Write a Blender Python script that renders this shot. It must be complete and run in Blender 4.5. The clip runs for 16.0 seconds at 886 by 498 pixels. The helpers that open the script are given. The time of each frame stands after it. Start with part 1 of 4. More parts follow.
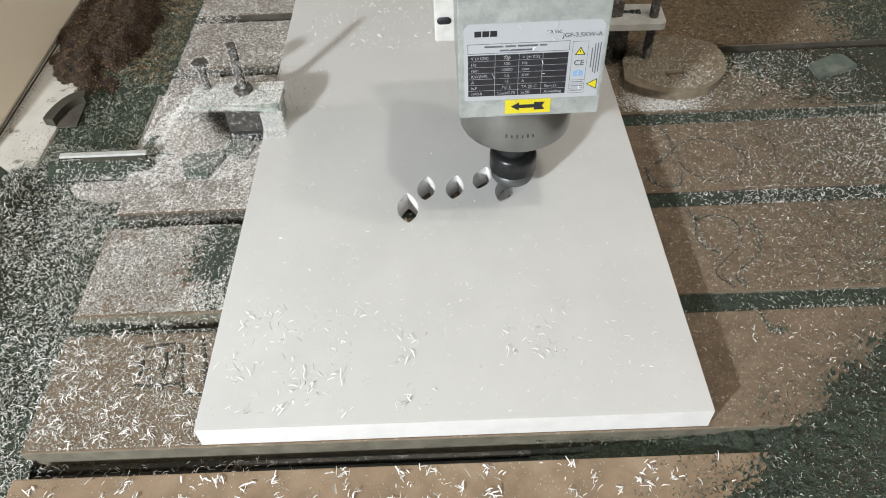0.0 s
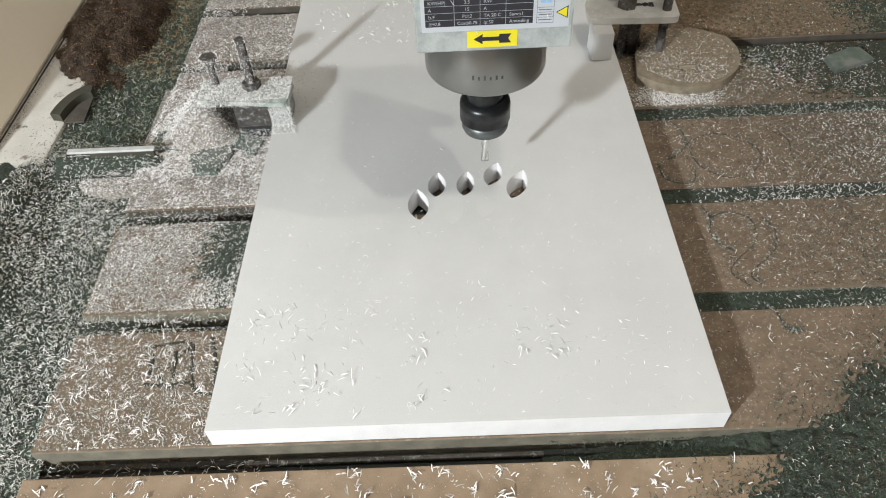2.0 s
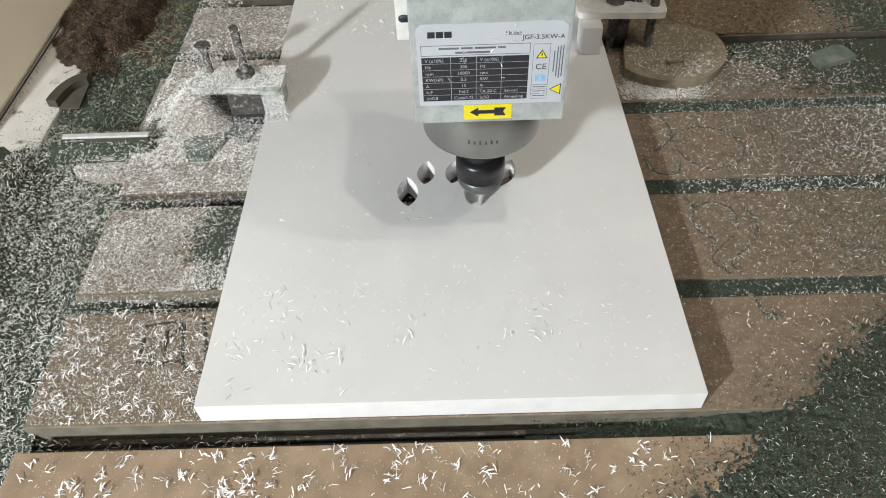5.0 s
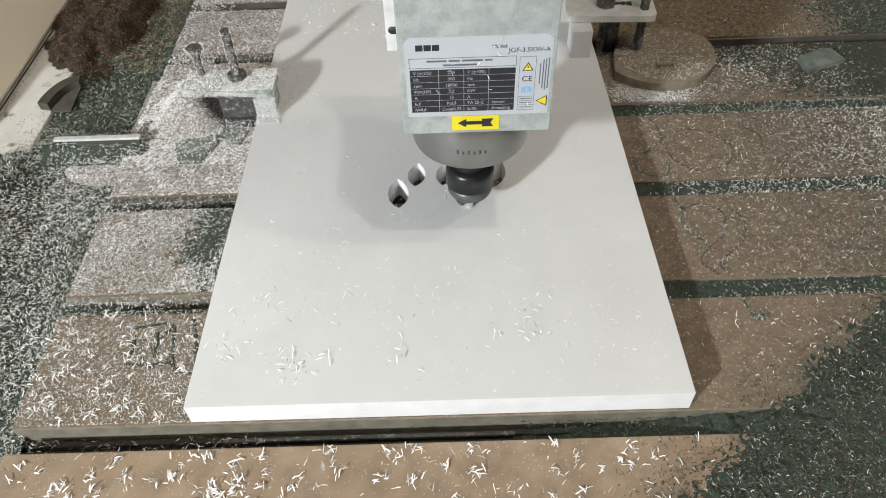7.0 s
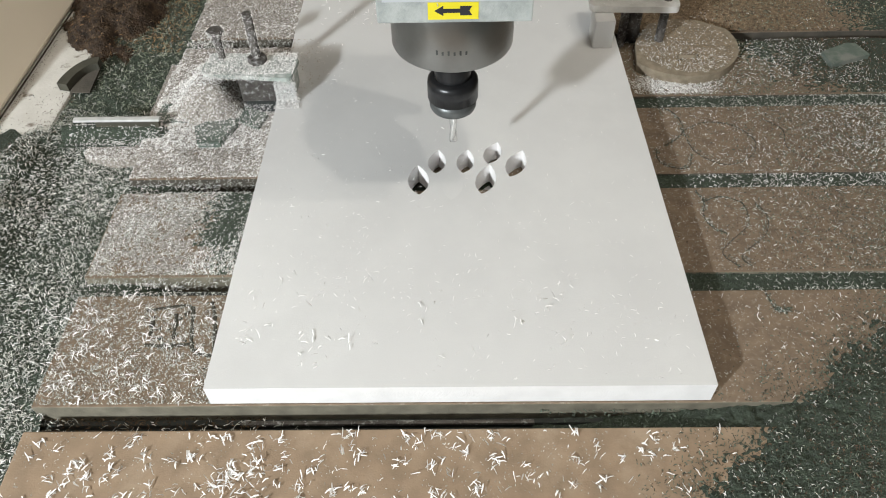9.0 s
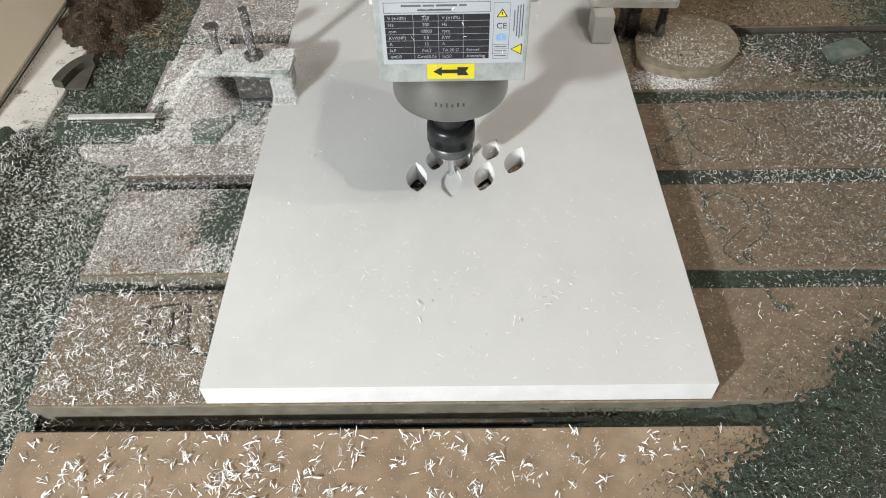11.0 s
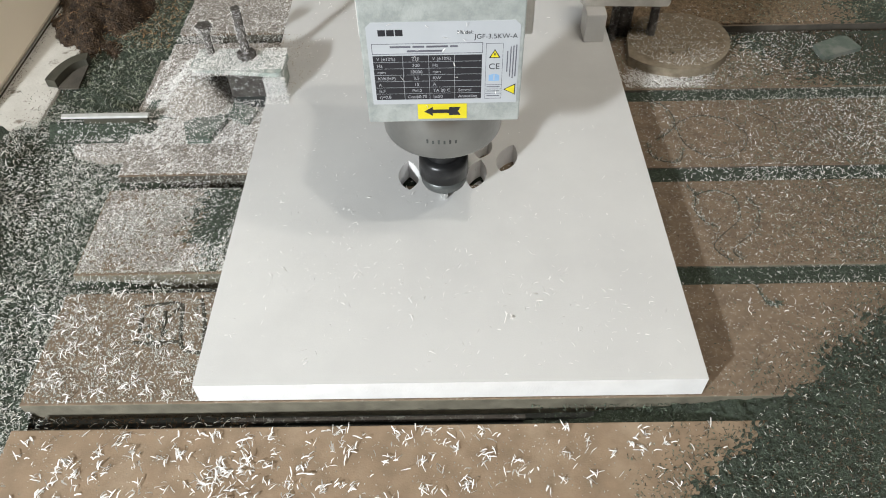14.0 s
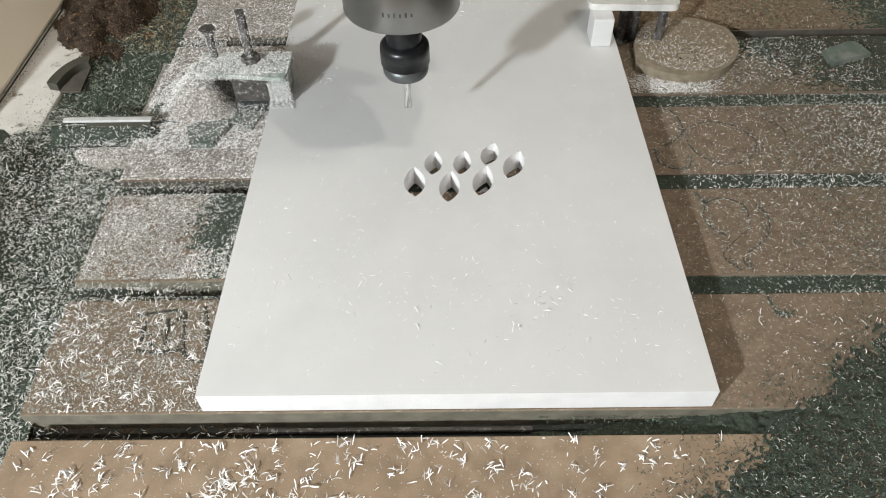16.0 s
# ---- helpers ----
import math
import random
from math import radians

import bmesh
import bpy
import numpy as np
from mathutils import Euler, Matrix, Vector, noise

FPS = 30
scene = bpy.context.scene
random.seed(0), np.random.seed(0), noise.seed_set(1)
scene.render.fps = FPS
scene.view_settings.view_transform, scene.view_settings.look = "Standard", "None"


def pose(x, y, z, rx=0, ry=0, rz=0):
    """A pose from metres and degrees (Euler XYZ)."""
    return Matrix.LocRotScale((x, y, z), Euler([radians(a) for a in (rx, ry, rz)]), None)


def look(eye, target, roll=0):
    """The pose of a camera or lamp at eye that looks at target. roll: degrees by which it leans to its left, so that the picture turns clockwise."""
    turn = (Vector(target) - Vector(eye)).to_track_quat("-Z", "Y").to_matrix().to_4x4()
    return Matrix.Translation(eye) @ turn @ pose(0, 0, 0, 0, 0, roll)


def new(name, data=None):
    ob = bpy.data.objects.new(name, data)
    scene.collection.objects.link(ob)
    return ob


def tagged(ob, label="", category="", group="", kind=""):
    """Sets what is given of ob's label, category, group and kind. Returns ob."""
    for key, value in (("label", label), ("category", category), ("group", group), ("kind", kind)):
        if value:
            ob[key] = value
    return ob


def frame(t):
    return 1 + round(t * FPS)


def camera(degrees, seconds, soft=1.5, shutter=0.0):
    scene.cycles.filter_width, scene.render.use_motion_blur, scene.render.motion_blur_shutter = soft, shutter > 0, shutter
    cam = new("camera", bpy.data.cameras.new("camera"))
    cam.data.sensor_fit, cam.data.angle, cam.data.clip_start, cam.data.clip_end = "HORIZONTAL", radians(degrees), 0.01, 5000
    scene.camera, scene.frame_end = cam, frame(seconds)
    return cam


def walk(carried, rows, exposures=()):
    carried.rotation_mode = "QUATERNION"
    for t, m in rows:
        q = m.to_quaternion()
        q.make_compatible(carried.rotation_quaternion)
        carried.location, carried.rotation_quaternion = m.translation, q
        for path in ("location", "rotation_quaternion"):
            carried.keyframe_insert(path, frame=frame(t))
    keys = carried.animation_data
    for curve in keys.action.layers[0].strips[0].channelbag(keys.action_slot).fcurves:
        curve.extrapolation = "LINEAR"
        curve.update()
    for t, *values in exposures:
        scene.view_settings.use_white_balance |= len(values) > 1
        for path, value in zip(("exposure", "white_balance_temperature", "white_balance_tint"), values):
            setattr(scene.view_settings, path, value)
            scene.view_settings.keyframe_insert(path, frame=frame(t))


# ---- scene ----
cam = camera(64.0, 16.0, soft=1.0)
PATH = [
    (0, (0.003, -0.205, 0.389), (-0.021, 1.146, -1.085), -3.1),
    (0.5, (0.0, -0.204, 0.391), (-0.037, 1.15, -1.08), -3.4),
    (1, (0.001, -0.209, 0.393), (-0.045, 1.143, -1.08), -3.6),
    (1.5, (-0.001, -0.206, 0.391), (-0.046, 1.136, -1.091), -3.7),
    (2, (-0.001, -0.198, 0.388), (-0.041, 1.136, -1.102), -3.6),
    (2.5, (0.002, -0.197, 0.389), (-0.034, 1.146, -1.093), -3.8),
    (3, (0.002, -0.206, 0.394), (-0.032, 1.143, -1.082), -3.2),
    (3.5, (0.001, -0.213, 0.39), (-0.027, 1.131, -1.091), -2.7),
    (3.7, (0.004, -0.211, 0.388), (-0.019, 1.12, -1.105), -2.5),
    (6, (0.004, -0.216, 0.388), (-0.024, 1.123, -1.098), -2.5),
    (6.5, (0.007, -0.217, 0.387), (-0.006, 1.121, -1.1), -2.2),
    (7, (0.008, -0.216, 0.388), (-0.006, 1.128, -1.092), -2.2),
    (7.5, (0.006, -0.218, 0.386), (-0.011, 1.12, -1.101), -2.1),
    (8, (0.003, -0.219, 0.385), (-0.02, 1.118, -1.102), -2.0),
    (8.5, (0.003, -0.216, 0.383), (-0.028, 1.116, -1.109), -2.0),
    (9, (-0.003, -0.218, 0.383), (-0.031, 1.115, -1.108), -1.5),
    (11.5, (-0.002, -0.214, 0.38), (-0.026, 1.11, -1.118), -1.6),
    (12, (0.0, -0.215, 0.38), (-0.019, 1.11, -1.117), -1.5),
    (12.5, (-0.001, -0.213, 0.382), (-0.015, 1.114, -1.114), -1.1),
    (13, (0.0, -0.209, 0.378), (-0.012, 1.11, -1.125), -1.4),
    (13.5, (-0.002, -0.213, 0.38), (-0.017, 1.109, -1.12), -1.4),
    (14, (0.001, -0.217, 0.381), (-0.017, 1.108, -1.118), -1.5),
    (14.5, (-0.001, -0.214, 0.383), (-0.021, 1.112, -1.114), -1.5),
    (15, (-0.001, -0.214, 0.381), (-0.019, 1.113, -1.116), -1.4),
    (15.5, (-0.001, -0.214, 0.38), (-0.019, 1.11, -1.119), -1.4),
    (16, (-0.003, -0.209, 0.38), (-0.022, 1.116, -1.118), -1.3),
]
walk(cam, [(t, look(eye, target, roll)) for t, eye, target, roll in PATH])

# ---------------------------------------------------------------- world and lamps
world = bpy.data.worlds.new("workshop_air")
scene.world = world
world.use_nodes = True
world.node_tree.nodes["Background"].inputs[0].default_value = (1.0, 0.86, 0.72, 1)
world.node_tree.nodes["Background"].inputs[1].default_value = 0.0


def point_lamp(name, place, watts, colour, radius):
    data = bpy.data.lights.new(name, "POINT")
    data.energy, data.color, data.shadow_soft_size = watts, colour, radius
    ob = new(name, data)
    ob.location = place
    return ob


# a work lamp low at the front, two ceiling lamps, and a wide warm fill light, added unseen
point_lamp("work_lamp_bulb", (-0.92, -1.02, 0.69), 144.0, (0.92, 0.97, 0.985), 0.045)
point_lamp("ceiling_bulb", (0.43, -0.44, 1.95), 31.0, (1.0, 0.945, 0.84), 0.036)
point_lamp("ceiling_bulb", (1.00, -0.24, 1.95), 29.0, (1.0, 0.945, 0.84), 0.040)
# unseen area light, added only to raise the ambient level
fill_light = bpy.data.lights.new("added_fill_light", "AREA")
fill_light.energy, fill_light.color, fill_light.size = 3.5, (1.0, 0.90, 0.78), 2.0
fill_ob = new("added_fill_light", fill_light)
fill_ob.location = (0.0, 0.3, 2.35)
scene.view_settings.exposure = 0.0


# ---------------------------------------------------------------- materials
def material(name, colour, second=None, rough=0.6, metal=0.0, scale=40.0, bump=0.2, bump_scale=400.0, island=0.0, depth=0.001,
             patch=None, patch_scale=12.0, patch_low=0.45, patch_high=0.62):
    """A surface of two mixed tones with grain, relief and larger patches."""
    mat = bpy.data.materials.new(name)
    mat.use_nodes = True
    nodes, links = mat.node_tree.nodes, mat.node_tree.links
    bsdf = nodes["Principled BSDF"]
    bsdf.inputs["Roughness"].default_value = rough
    bsdf.inputs["Metallic"].default_value = metal
    second = second or tuple(c * 0.75 for c in colour)
    place = nodes.new("ShaderNodeTexCoord").outputs["Object"]
    grain = nodes.new("ShaderNodeTexNoise")
    grain.inputs["Scale"].default_value, grain.inputs["Detail"].default_value = scale, 6
    links.new(place, grain.inputs["Vector"])
    ramp = nodes.new("ShaderNodeMapRange")
    ramp.inputs[1].default_value, ramp.inputs[2].default_value = 0.32, 0.68
    links.new(grain.outputs[0], ramp.inputs[0])
    mix = nodes.new("ShaderNodeMix")
    mix.data_type = "RGBA"
    mix.inputs[6].default_value, mix.inputs[7].default_value = (*colour, 1), (*second, 1)
    links.new(ramp.outputs[0], mix.inputs[0])
    out = mix.outputs[2]
    if patch:
        big = nodes.new("ShaderNodeTexNoise")
        big.inputs["Scale"].default_value, big.inputs["Detail"].default_value = patch_scale, 9
        big.inputs["Roughness"].default_value = 0.65
        links.new(place, big.inputs["Vector"])
        edge = nodes.new("ShaderNodeMapRange")
        edge.inputs[1].default_value, edge.inputs[2].default_value = patch_low, patch_high
        links.new(big.outputs[0], edge.inputs[0])
        mix2 = nodes.new("ShaderNodeMix")
        mix2.data_type = "RGBA"
        mix2.inputs[7].default_value = (*patch, 1)
        links.new(edge.outputs[0], mix2.inputs[0])
        links.new(out, mix2.inputs[6])
        out = mix2.outputs[2]
    if island:
        geo = nodes.new("ShaderNodeNewGeometry")
        hsv = nodes.new("ShaderNodeHueSaturation")
        span = nodes.new("ShaderNodeMapRange")
        span.inputs[3].default_value, span.inputs[4].default_value = 1 - island, 1 + island * 0.35
        links.new(geo.outputs["Random Per Island"], span.inputs[0])
        links.new(span.outputs[0], hsv.inputs["Value"])
        links.new(out, hsv.inputs["Color"])
        out = hsv.outputs[0]
    links.new(out, bsdf.inputs["Base Color"])
    if bump:
        fine = nodes.new("ShaderNodeTexNoise")
        fine.inputs["Scale"].default_value, fine.inputs["Detail"].default_value = bump_scale, 5
        links.new(place, fine.inputs["Vector"])
        relief = nodes.new("ShaderNodeBump")
        relief.inputs["Strength"].default_value, relief.inputs["Distance"].default_value = bump, depth
        links.new(fine.outputs[0], relief.inputs["Height"])
        links.new(relief.outputs[0], bsdf.inputs["Normal"])
    return mat


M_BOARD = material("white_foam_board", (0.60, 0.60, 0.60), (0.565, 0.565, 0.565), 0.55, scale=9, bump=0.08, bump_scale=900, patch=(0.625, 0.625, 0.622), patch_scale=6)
# sawn sides lighter than the top: lamp light painted into their colour
M_BOARD_LIT_SIDE = material("lit_sawn_foam_edge", (0.82, 0.81, 0.81), (0.74, 0.73, 0.73), 0.7, scale=60, bump=0.3, bump_scale=700)
M_MDF = material("worn_fibreboard", (0.208, 0.152, 0.105), (0.146, 0.106, 0.073), 0.85, scale=90, bump=0.15, bump_scale=900, patch=(0.30, 0.255, 0.205), patch_scale=330, patch_low=0.54, patch_high=0.68)
M_MDF_NEAR = material("lighter_fibreboard", (0.29, 0.208, 0.138), (0.21, 0.150, 0.099), 0.85, scale=70, bump=0.15, bump_scale=900, patch=(0.33, 0.25, 0.175), patch_scale=26, patch_low=0.5, patch_high=0.7)
M_PALE = material("pale_dust", (0.37, 0.335, 0.30), (0.16, 0.140, 0.122), 0.95, scale=420, bump=0.8, bump_scale=1300, depth=0.002, patch=(0.62, 0.60, 0.58), patch_scale=520, patch_low=0.52, patch_high=0.64)
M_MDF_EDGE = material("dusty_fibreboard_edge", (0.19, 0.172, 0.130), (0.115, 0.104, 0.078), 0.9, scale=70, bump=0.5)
M_BED_AND_SHADE = material("dirty_machine_bed_and_shade", (0.035, 0.038, 0.036), (0.02, 0.024, 0.022), 0.7, scale=30, bump=0.4)
M_ALU = material("dull_aluminium", (0.72, 0.73, 0.72), (0.58, 0.59, 0.58), 0.4, 0.3, scale=120, bump=0.1)
M_GREEN = material("green_dust_bed", (0.064, 0.086, 0.062), (0.018, 0.023, 0.016), 0.95, scale=420, bump=0.8, bump_scale=1300, depth=0.002, patch=(0.17, 0.20, 0.18), patch_scale=420, patch_low=0.58, patch_high=0.70)
M_BROWN = material("brown_dust_bed", (0.066, 0.040, 0.022), (0.014, 0.009, 0.006), 0.95, scale=160, bump=1.0, bump_scale=450, depth=0.003)
M_TAN_DUST = material("tan_dust_bed", (0.30, 0.22, 0.14), (0.10, 0.068, 0.042), 0.95, scale=260, bump=1.0, bump_scale=700, depth=0.002)
M_CHIP = material("white_chip", (0.88, 0.87, 0.86), (0.80, 0.79, 0.78), 0.6, scale=200, bump=0, island=0.2)
M_CHIP_DULL = material("greyed_chip", (0.62, 0.62, 0.58), (0.42, 0.44, 0.40), 0.8, scale=200, bump=0, island=0.5)
M_CHIP_OLIVE = material("olive_chip", (0.36, 0.40, 0.31), (0.18, 0.21, 0.15), 0.85, scale=200, bump=0, island=0.6)
M_CHIP_TAN = material("tan_chip", (0.42, 0.31, 0.20), (0.24, 0.17, 0.10), 0.85, scale=200, bump=0, island=0.5)
M_CHIP_GREEN = material("green_chip", (0.122, 0.158, 0.120), (0.040, 0.052, 0.038), 0.85, scale=200, bump=0, island=0.6)
M_CHIP_ORANGE = material("orange_chip", (0.52, 0.30, 0.14), (0.28, 0.15, 0.06), 0.85, scale=200, bump=0, island=0.6)
M_CHIP_BROWN = material("brown_chip", (0.15, 0.098, 0.058), (0.06, 0.038, 0.023), 0.85, scale=200, bump=0, island=0.6)
M_LINE = material("routed_line", (0.060, 0.055, 0.042), rough=0.95, scale=200, bump=0.3)
M_BODY = material("grey_painted_housing", (0.35, 0.375, 0.365), (0.295, 0.32, 0.315), 0.42, 0.1, scale=300, bump=0.25, bump_scale=900, patch=(0.42, 0.445, 0.435), patch_scale=90)
M_LABEL = material("white_label", (0.46, 0.48, 0.51), (0.42, 0.44, 0.47), 0.4, scale=30, bump=0.03)
M_BLACK = material("black_print", (0.022, 0.022, 0.028), rough=0.5, scale=100, bump=0)
M_PRINT = material("pale_print", (0.42, 0.43, 0.46), rough=0.5, scale=100, bump=0)
M_YELLOW = material("yellow_sticker", (0.72, 0.62, 0.03), (0.66, 0.56, 0.02), 0.45, scale=80, bump=0.03)
M_INK = material("grey_print", (0.13, 0.13, 0.16), rough=0.5, scale=100, bump=0)
M_BLUE = material("blue_print", (0.30, 0.50, 0.78), rough=0.5, scale=100, bump=0)
M_STEEL = material("brushed_steel_nose", (0.33, 0.33, 0.32), (0.22, 0.22, 0.215), 0.28, 0.9, scale=25, bump=0.12, bump_scale=300)
M_NUT = material("blackened_nut", (0.035, 0.036, 0.038), (0.02, 0.02, 0.022), 0.32, 0.5, scale=120, bump=0.1)
M_NUTFACE = material("worn_grey_nut_face", (0.13, 0.14, 0.14), (0.08, 0.085, 0.085), 0.42, 0.5, scale=150, bump=0.15)
M_CUTTER = material("bright_carbide", (0.75, 0.75, 0.74), (0.6, 0.6, 0.6), 0.22, 0.9, scale=100, bump=0.05)
M_BOLT = material("dark_steel_bolt", (0.16, 0.15, 0.14), (0.09, 0.08, 0.075), 0.5, 0.6, scale=200, bump=0.4, patch=(0.42, 0.42, 0.42), patch_scale=260, patch_low=0.54, patch_high=0.66)
M_PLATE = material("scuffed_clamp_plate", (0.80, 0.79, 0.77), (0.62, 0.61, 0.59), 0.35, 0.25, scale=90, bump=0.25)
M_OFFCUT = material("pale_green_offcut", (0.115, 0.145, 0.122), (0.08, 0.105, 0.09), 0.85, scale=60, bump=0.3, patch=(0.18, 0.19, 0.17), patch_scale=40)
M_GLASSY = material("pale_green_acrylic", (0.36, 0.41, 0.38), (0.26, 0.30, 0.275), 0.3, scale=60, bump=0.2, patch=(0.62, 0.64, 0.62), patch_scale=90)
M_DARK_EDGE = material("dark_fibreboard_edge", (0.085, 0.075, 0.060), (0.05, 0.044, 0.036), 0.9, scale=70, bump=0.5)
M_GREYWOOD = material("dusty_grey_offcut", (0.27, 0.225, 0.165), (0.17, 0.14, 0.10), 0.9, scale=140, bump=0.7)
M_CREAM = material("cream_painted_panel", (0.84, 0.75, 0.62), (0.80, 0.71, 0.58), 0.45, scale=5, bump=0.04)
M_DUSTY = material("dusty_white_rail", (0.62, 0.60, 0.56), (0.52, 0.50, 0.46), 0.7, scale=40, bump=0.3, patch=(0.16, 0.13, 0.10), patch_scale=45, patch_low=0.58, patch_high=0.66)
M_RUBBER_AND_SHADE = material("dark_rubber_and_shade", (0.034, 0.033, 0.024), (0.062, 0.058, 0.042), 0.8, scale=60, bump=0.3)
M_WALL = material("grey_workshop_wall", (0.30, 0.28, 0.255), rough=0.9, scale=3, bump=0.1, bump_scale=60)
M_FLOOR = material("concrete_floor", (0.25, 0.24, 0.22), rough=0.8, scale=5, bump=0.2, bump_scale=60)


# ---------------------------------------------------------------- builders
def link_mesh(name, bm, mat, parent=None, label=""):
    me = bpy.data.meshes.new(name)
    bm.to_mesh(me)
    bm.free()
    for m in (mat if isinstance(mat, (list, tuple)) else [mat]):
        me.materials.append(m)
    ob = new(name, me)
    if parent:
        ob.parent = parent
    if label:
        ob["label"] = label
    return ob


def part(name, bm, mat, parent, label=""):
    return link_mesh(name, bm, mat, parent, label)


def thing(name, place, label, category, group=""):
    ob = new(name)
    ob.empty_display_size = 0.01
    ob.location = place
    return tagged(ob, label, category, group)


def box(x0, x1, y0, y1, z0, z1, bevel=0.0, segments=2):
    bm = bmesh.new()
    bmesh.ops.create_cube(bm, size=1)
    for v in bm.verts:
        v.co = ((x0 + x1) / 2 + v.co.x * (x1 - x0), (y0 + y1) / 2 + v.co.y * (y1 - y0), (z0 + z1) / 2 + v.co.z * (z1 - z0))
    if bevel:
        bmesh.ops.bevel(bm, geom=bm.edges[:], offset=bevel, segments=segments, affect="EDGES", profile=0.6)
    return bm


def lathe(profile, steps=48, smooth=True):
    """A body of revolution about z from (radius, height) pairs, closed by its end radii of 0."""
    bm = bmesh.new()
    rings = []
    for r, z in profile:
        if r <= 0:
            rings.append([bm.verts.new((0, 0, z))])
        else:
            rings.append([bm.verts.new((r * math.cos(2 * math.pi * k / steps), r * math.sin(2 * math.pi * k / steps), z)) for k in range(steps)])
    for a, b in zip(rings, rings[1:]):
        for k in range(steps):
            j = (k + 1) % steps
            quad = [a[k % len(a)], a[j % len(a)], b[j % len(b)], b[k % len(b)]]
            quad = list(dict.fromkeys(quad))
            if len(quad) > 2:
                bm.faces.new(quad)
    bmesh.ops.recalc_face_normals(bm, faces=bm.faces[:])
    for f in bm.faces:
        f.smooth = smooth
    return bm


def prism(outline, z0, z1, bevel=0.0):
    """An upright slab with the given outline."""
    bm = bmesh.new()
    face = bm.faces.new([bm.verts.new((x, y, z0)) for x, y in outline])
    up = bmesh.ops.extrude_face_region(bm, geom=[face])
    for v in up["geom"]:
        if isinstance(v, bmesh.types.BMVert):
            v.co.z = z1
    bmesh.ops.recalc_face_normals(bm, faces=bm.faces[:])
    if bevel:
        top = [e for e in bm.edges if all(v.co.z == z1 for v in e.verts)]
        bmesh.ops.bevel(bm, geom=top, offset=bevel, segments=2, affect="EDGES")
    return bm


def ribbon(points, width, z, thick=0.0006):
    """A narrow raised strip along a smooth line through the points."""
    pts = [Vector((*p, 0)) for p in points]
    line = []
    for i in range(len(pts) - 1):
        p0, p1, p2, p3 = pts[max(i - 1, 0)], pts[i], pts[i + 1], pts[min(i + 2, len(pts) - 1)]
        for k in range(8):
            t = k / 8
            line.append(0.5 * ((2 * p1) + (p2 - p0) * t + (2 * p0 - 5 * p1 + 4 * p2 - p3) * t * t + (3 * p1 - p0 - 3 * p2 + p3) * t ** 3))
    line.append(pts[-1])
    bm = bmesh.new()
    rows = []
    for i, p in enumerate(line):
        d = (line[min(i + 1, len(line) - 1)] - line[max(i - 1, 0)]).normalized()
        n = Vector((-d.y, d.x, 0)) * width * (0.35 + 0.3 * noise.noise(p * 300))
        rows.append([bm.verts.new((p.x + s * n.x, p.y + s * n.y, z + h)) for s, h in ((-1, 0), (-0.5, thick), (0.5, thick), (1, 0))])
    for a, b in zip(rows, rows[1:]):
        for k in range(3):
            bm.faces.new((a[k], a[k + 1], b[k + 1], b[k]))
    return bm


def sheet(x0, x1, y0, y1, height, step=0.004):
    """A height field: height(x, y) gives z."""
    nx, ny = max(2, round((x1 - x0) / step)), max(2, round((y1 - y0) / step))
    bm = bmesh.new()
    grid = [[bm.verts.new((x0 + (x1 - x0) * i / nx, y0 + (y1 - y0) * j / ny, 0)) for j in range(ny + 1)] for i in range(nx + 1)]
    for row in grid:
        for v in row:
            v.co.z = height(v.co.x, v.co.y)
    for i in range(nx):
        for j in range(ny):
            f = bm.faces.new((grid[i][j], grid[i + 1][j], grid[i + 1][j + 1], grid[i][j + 1]))
            f.smooth = True
    return bm


RNG = np.random.default_rng(7)


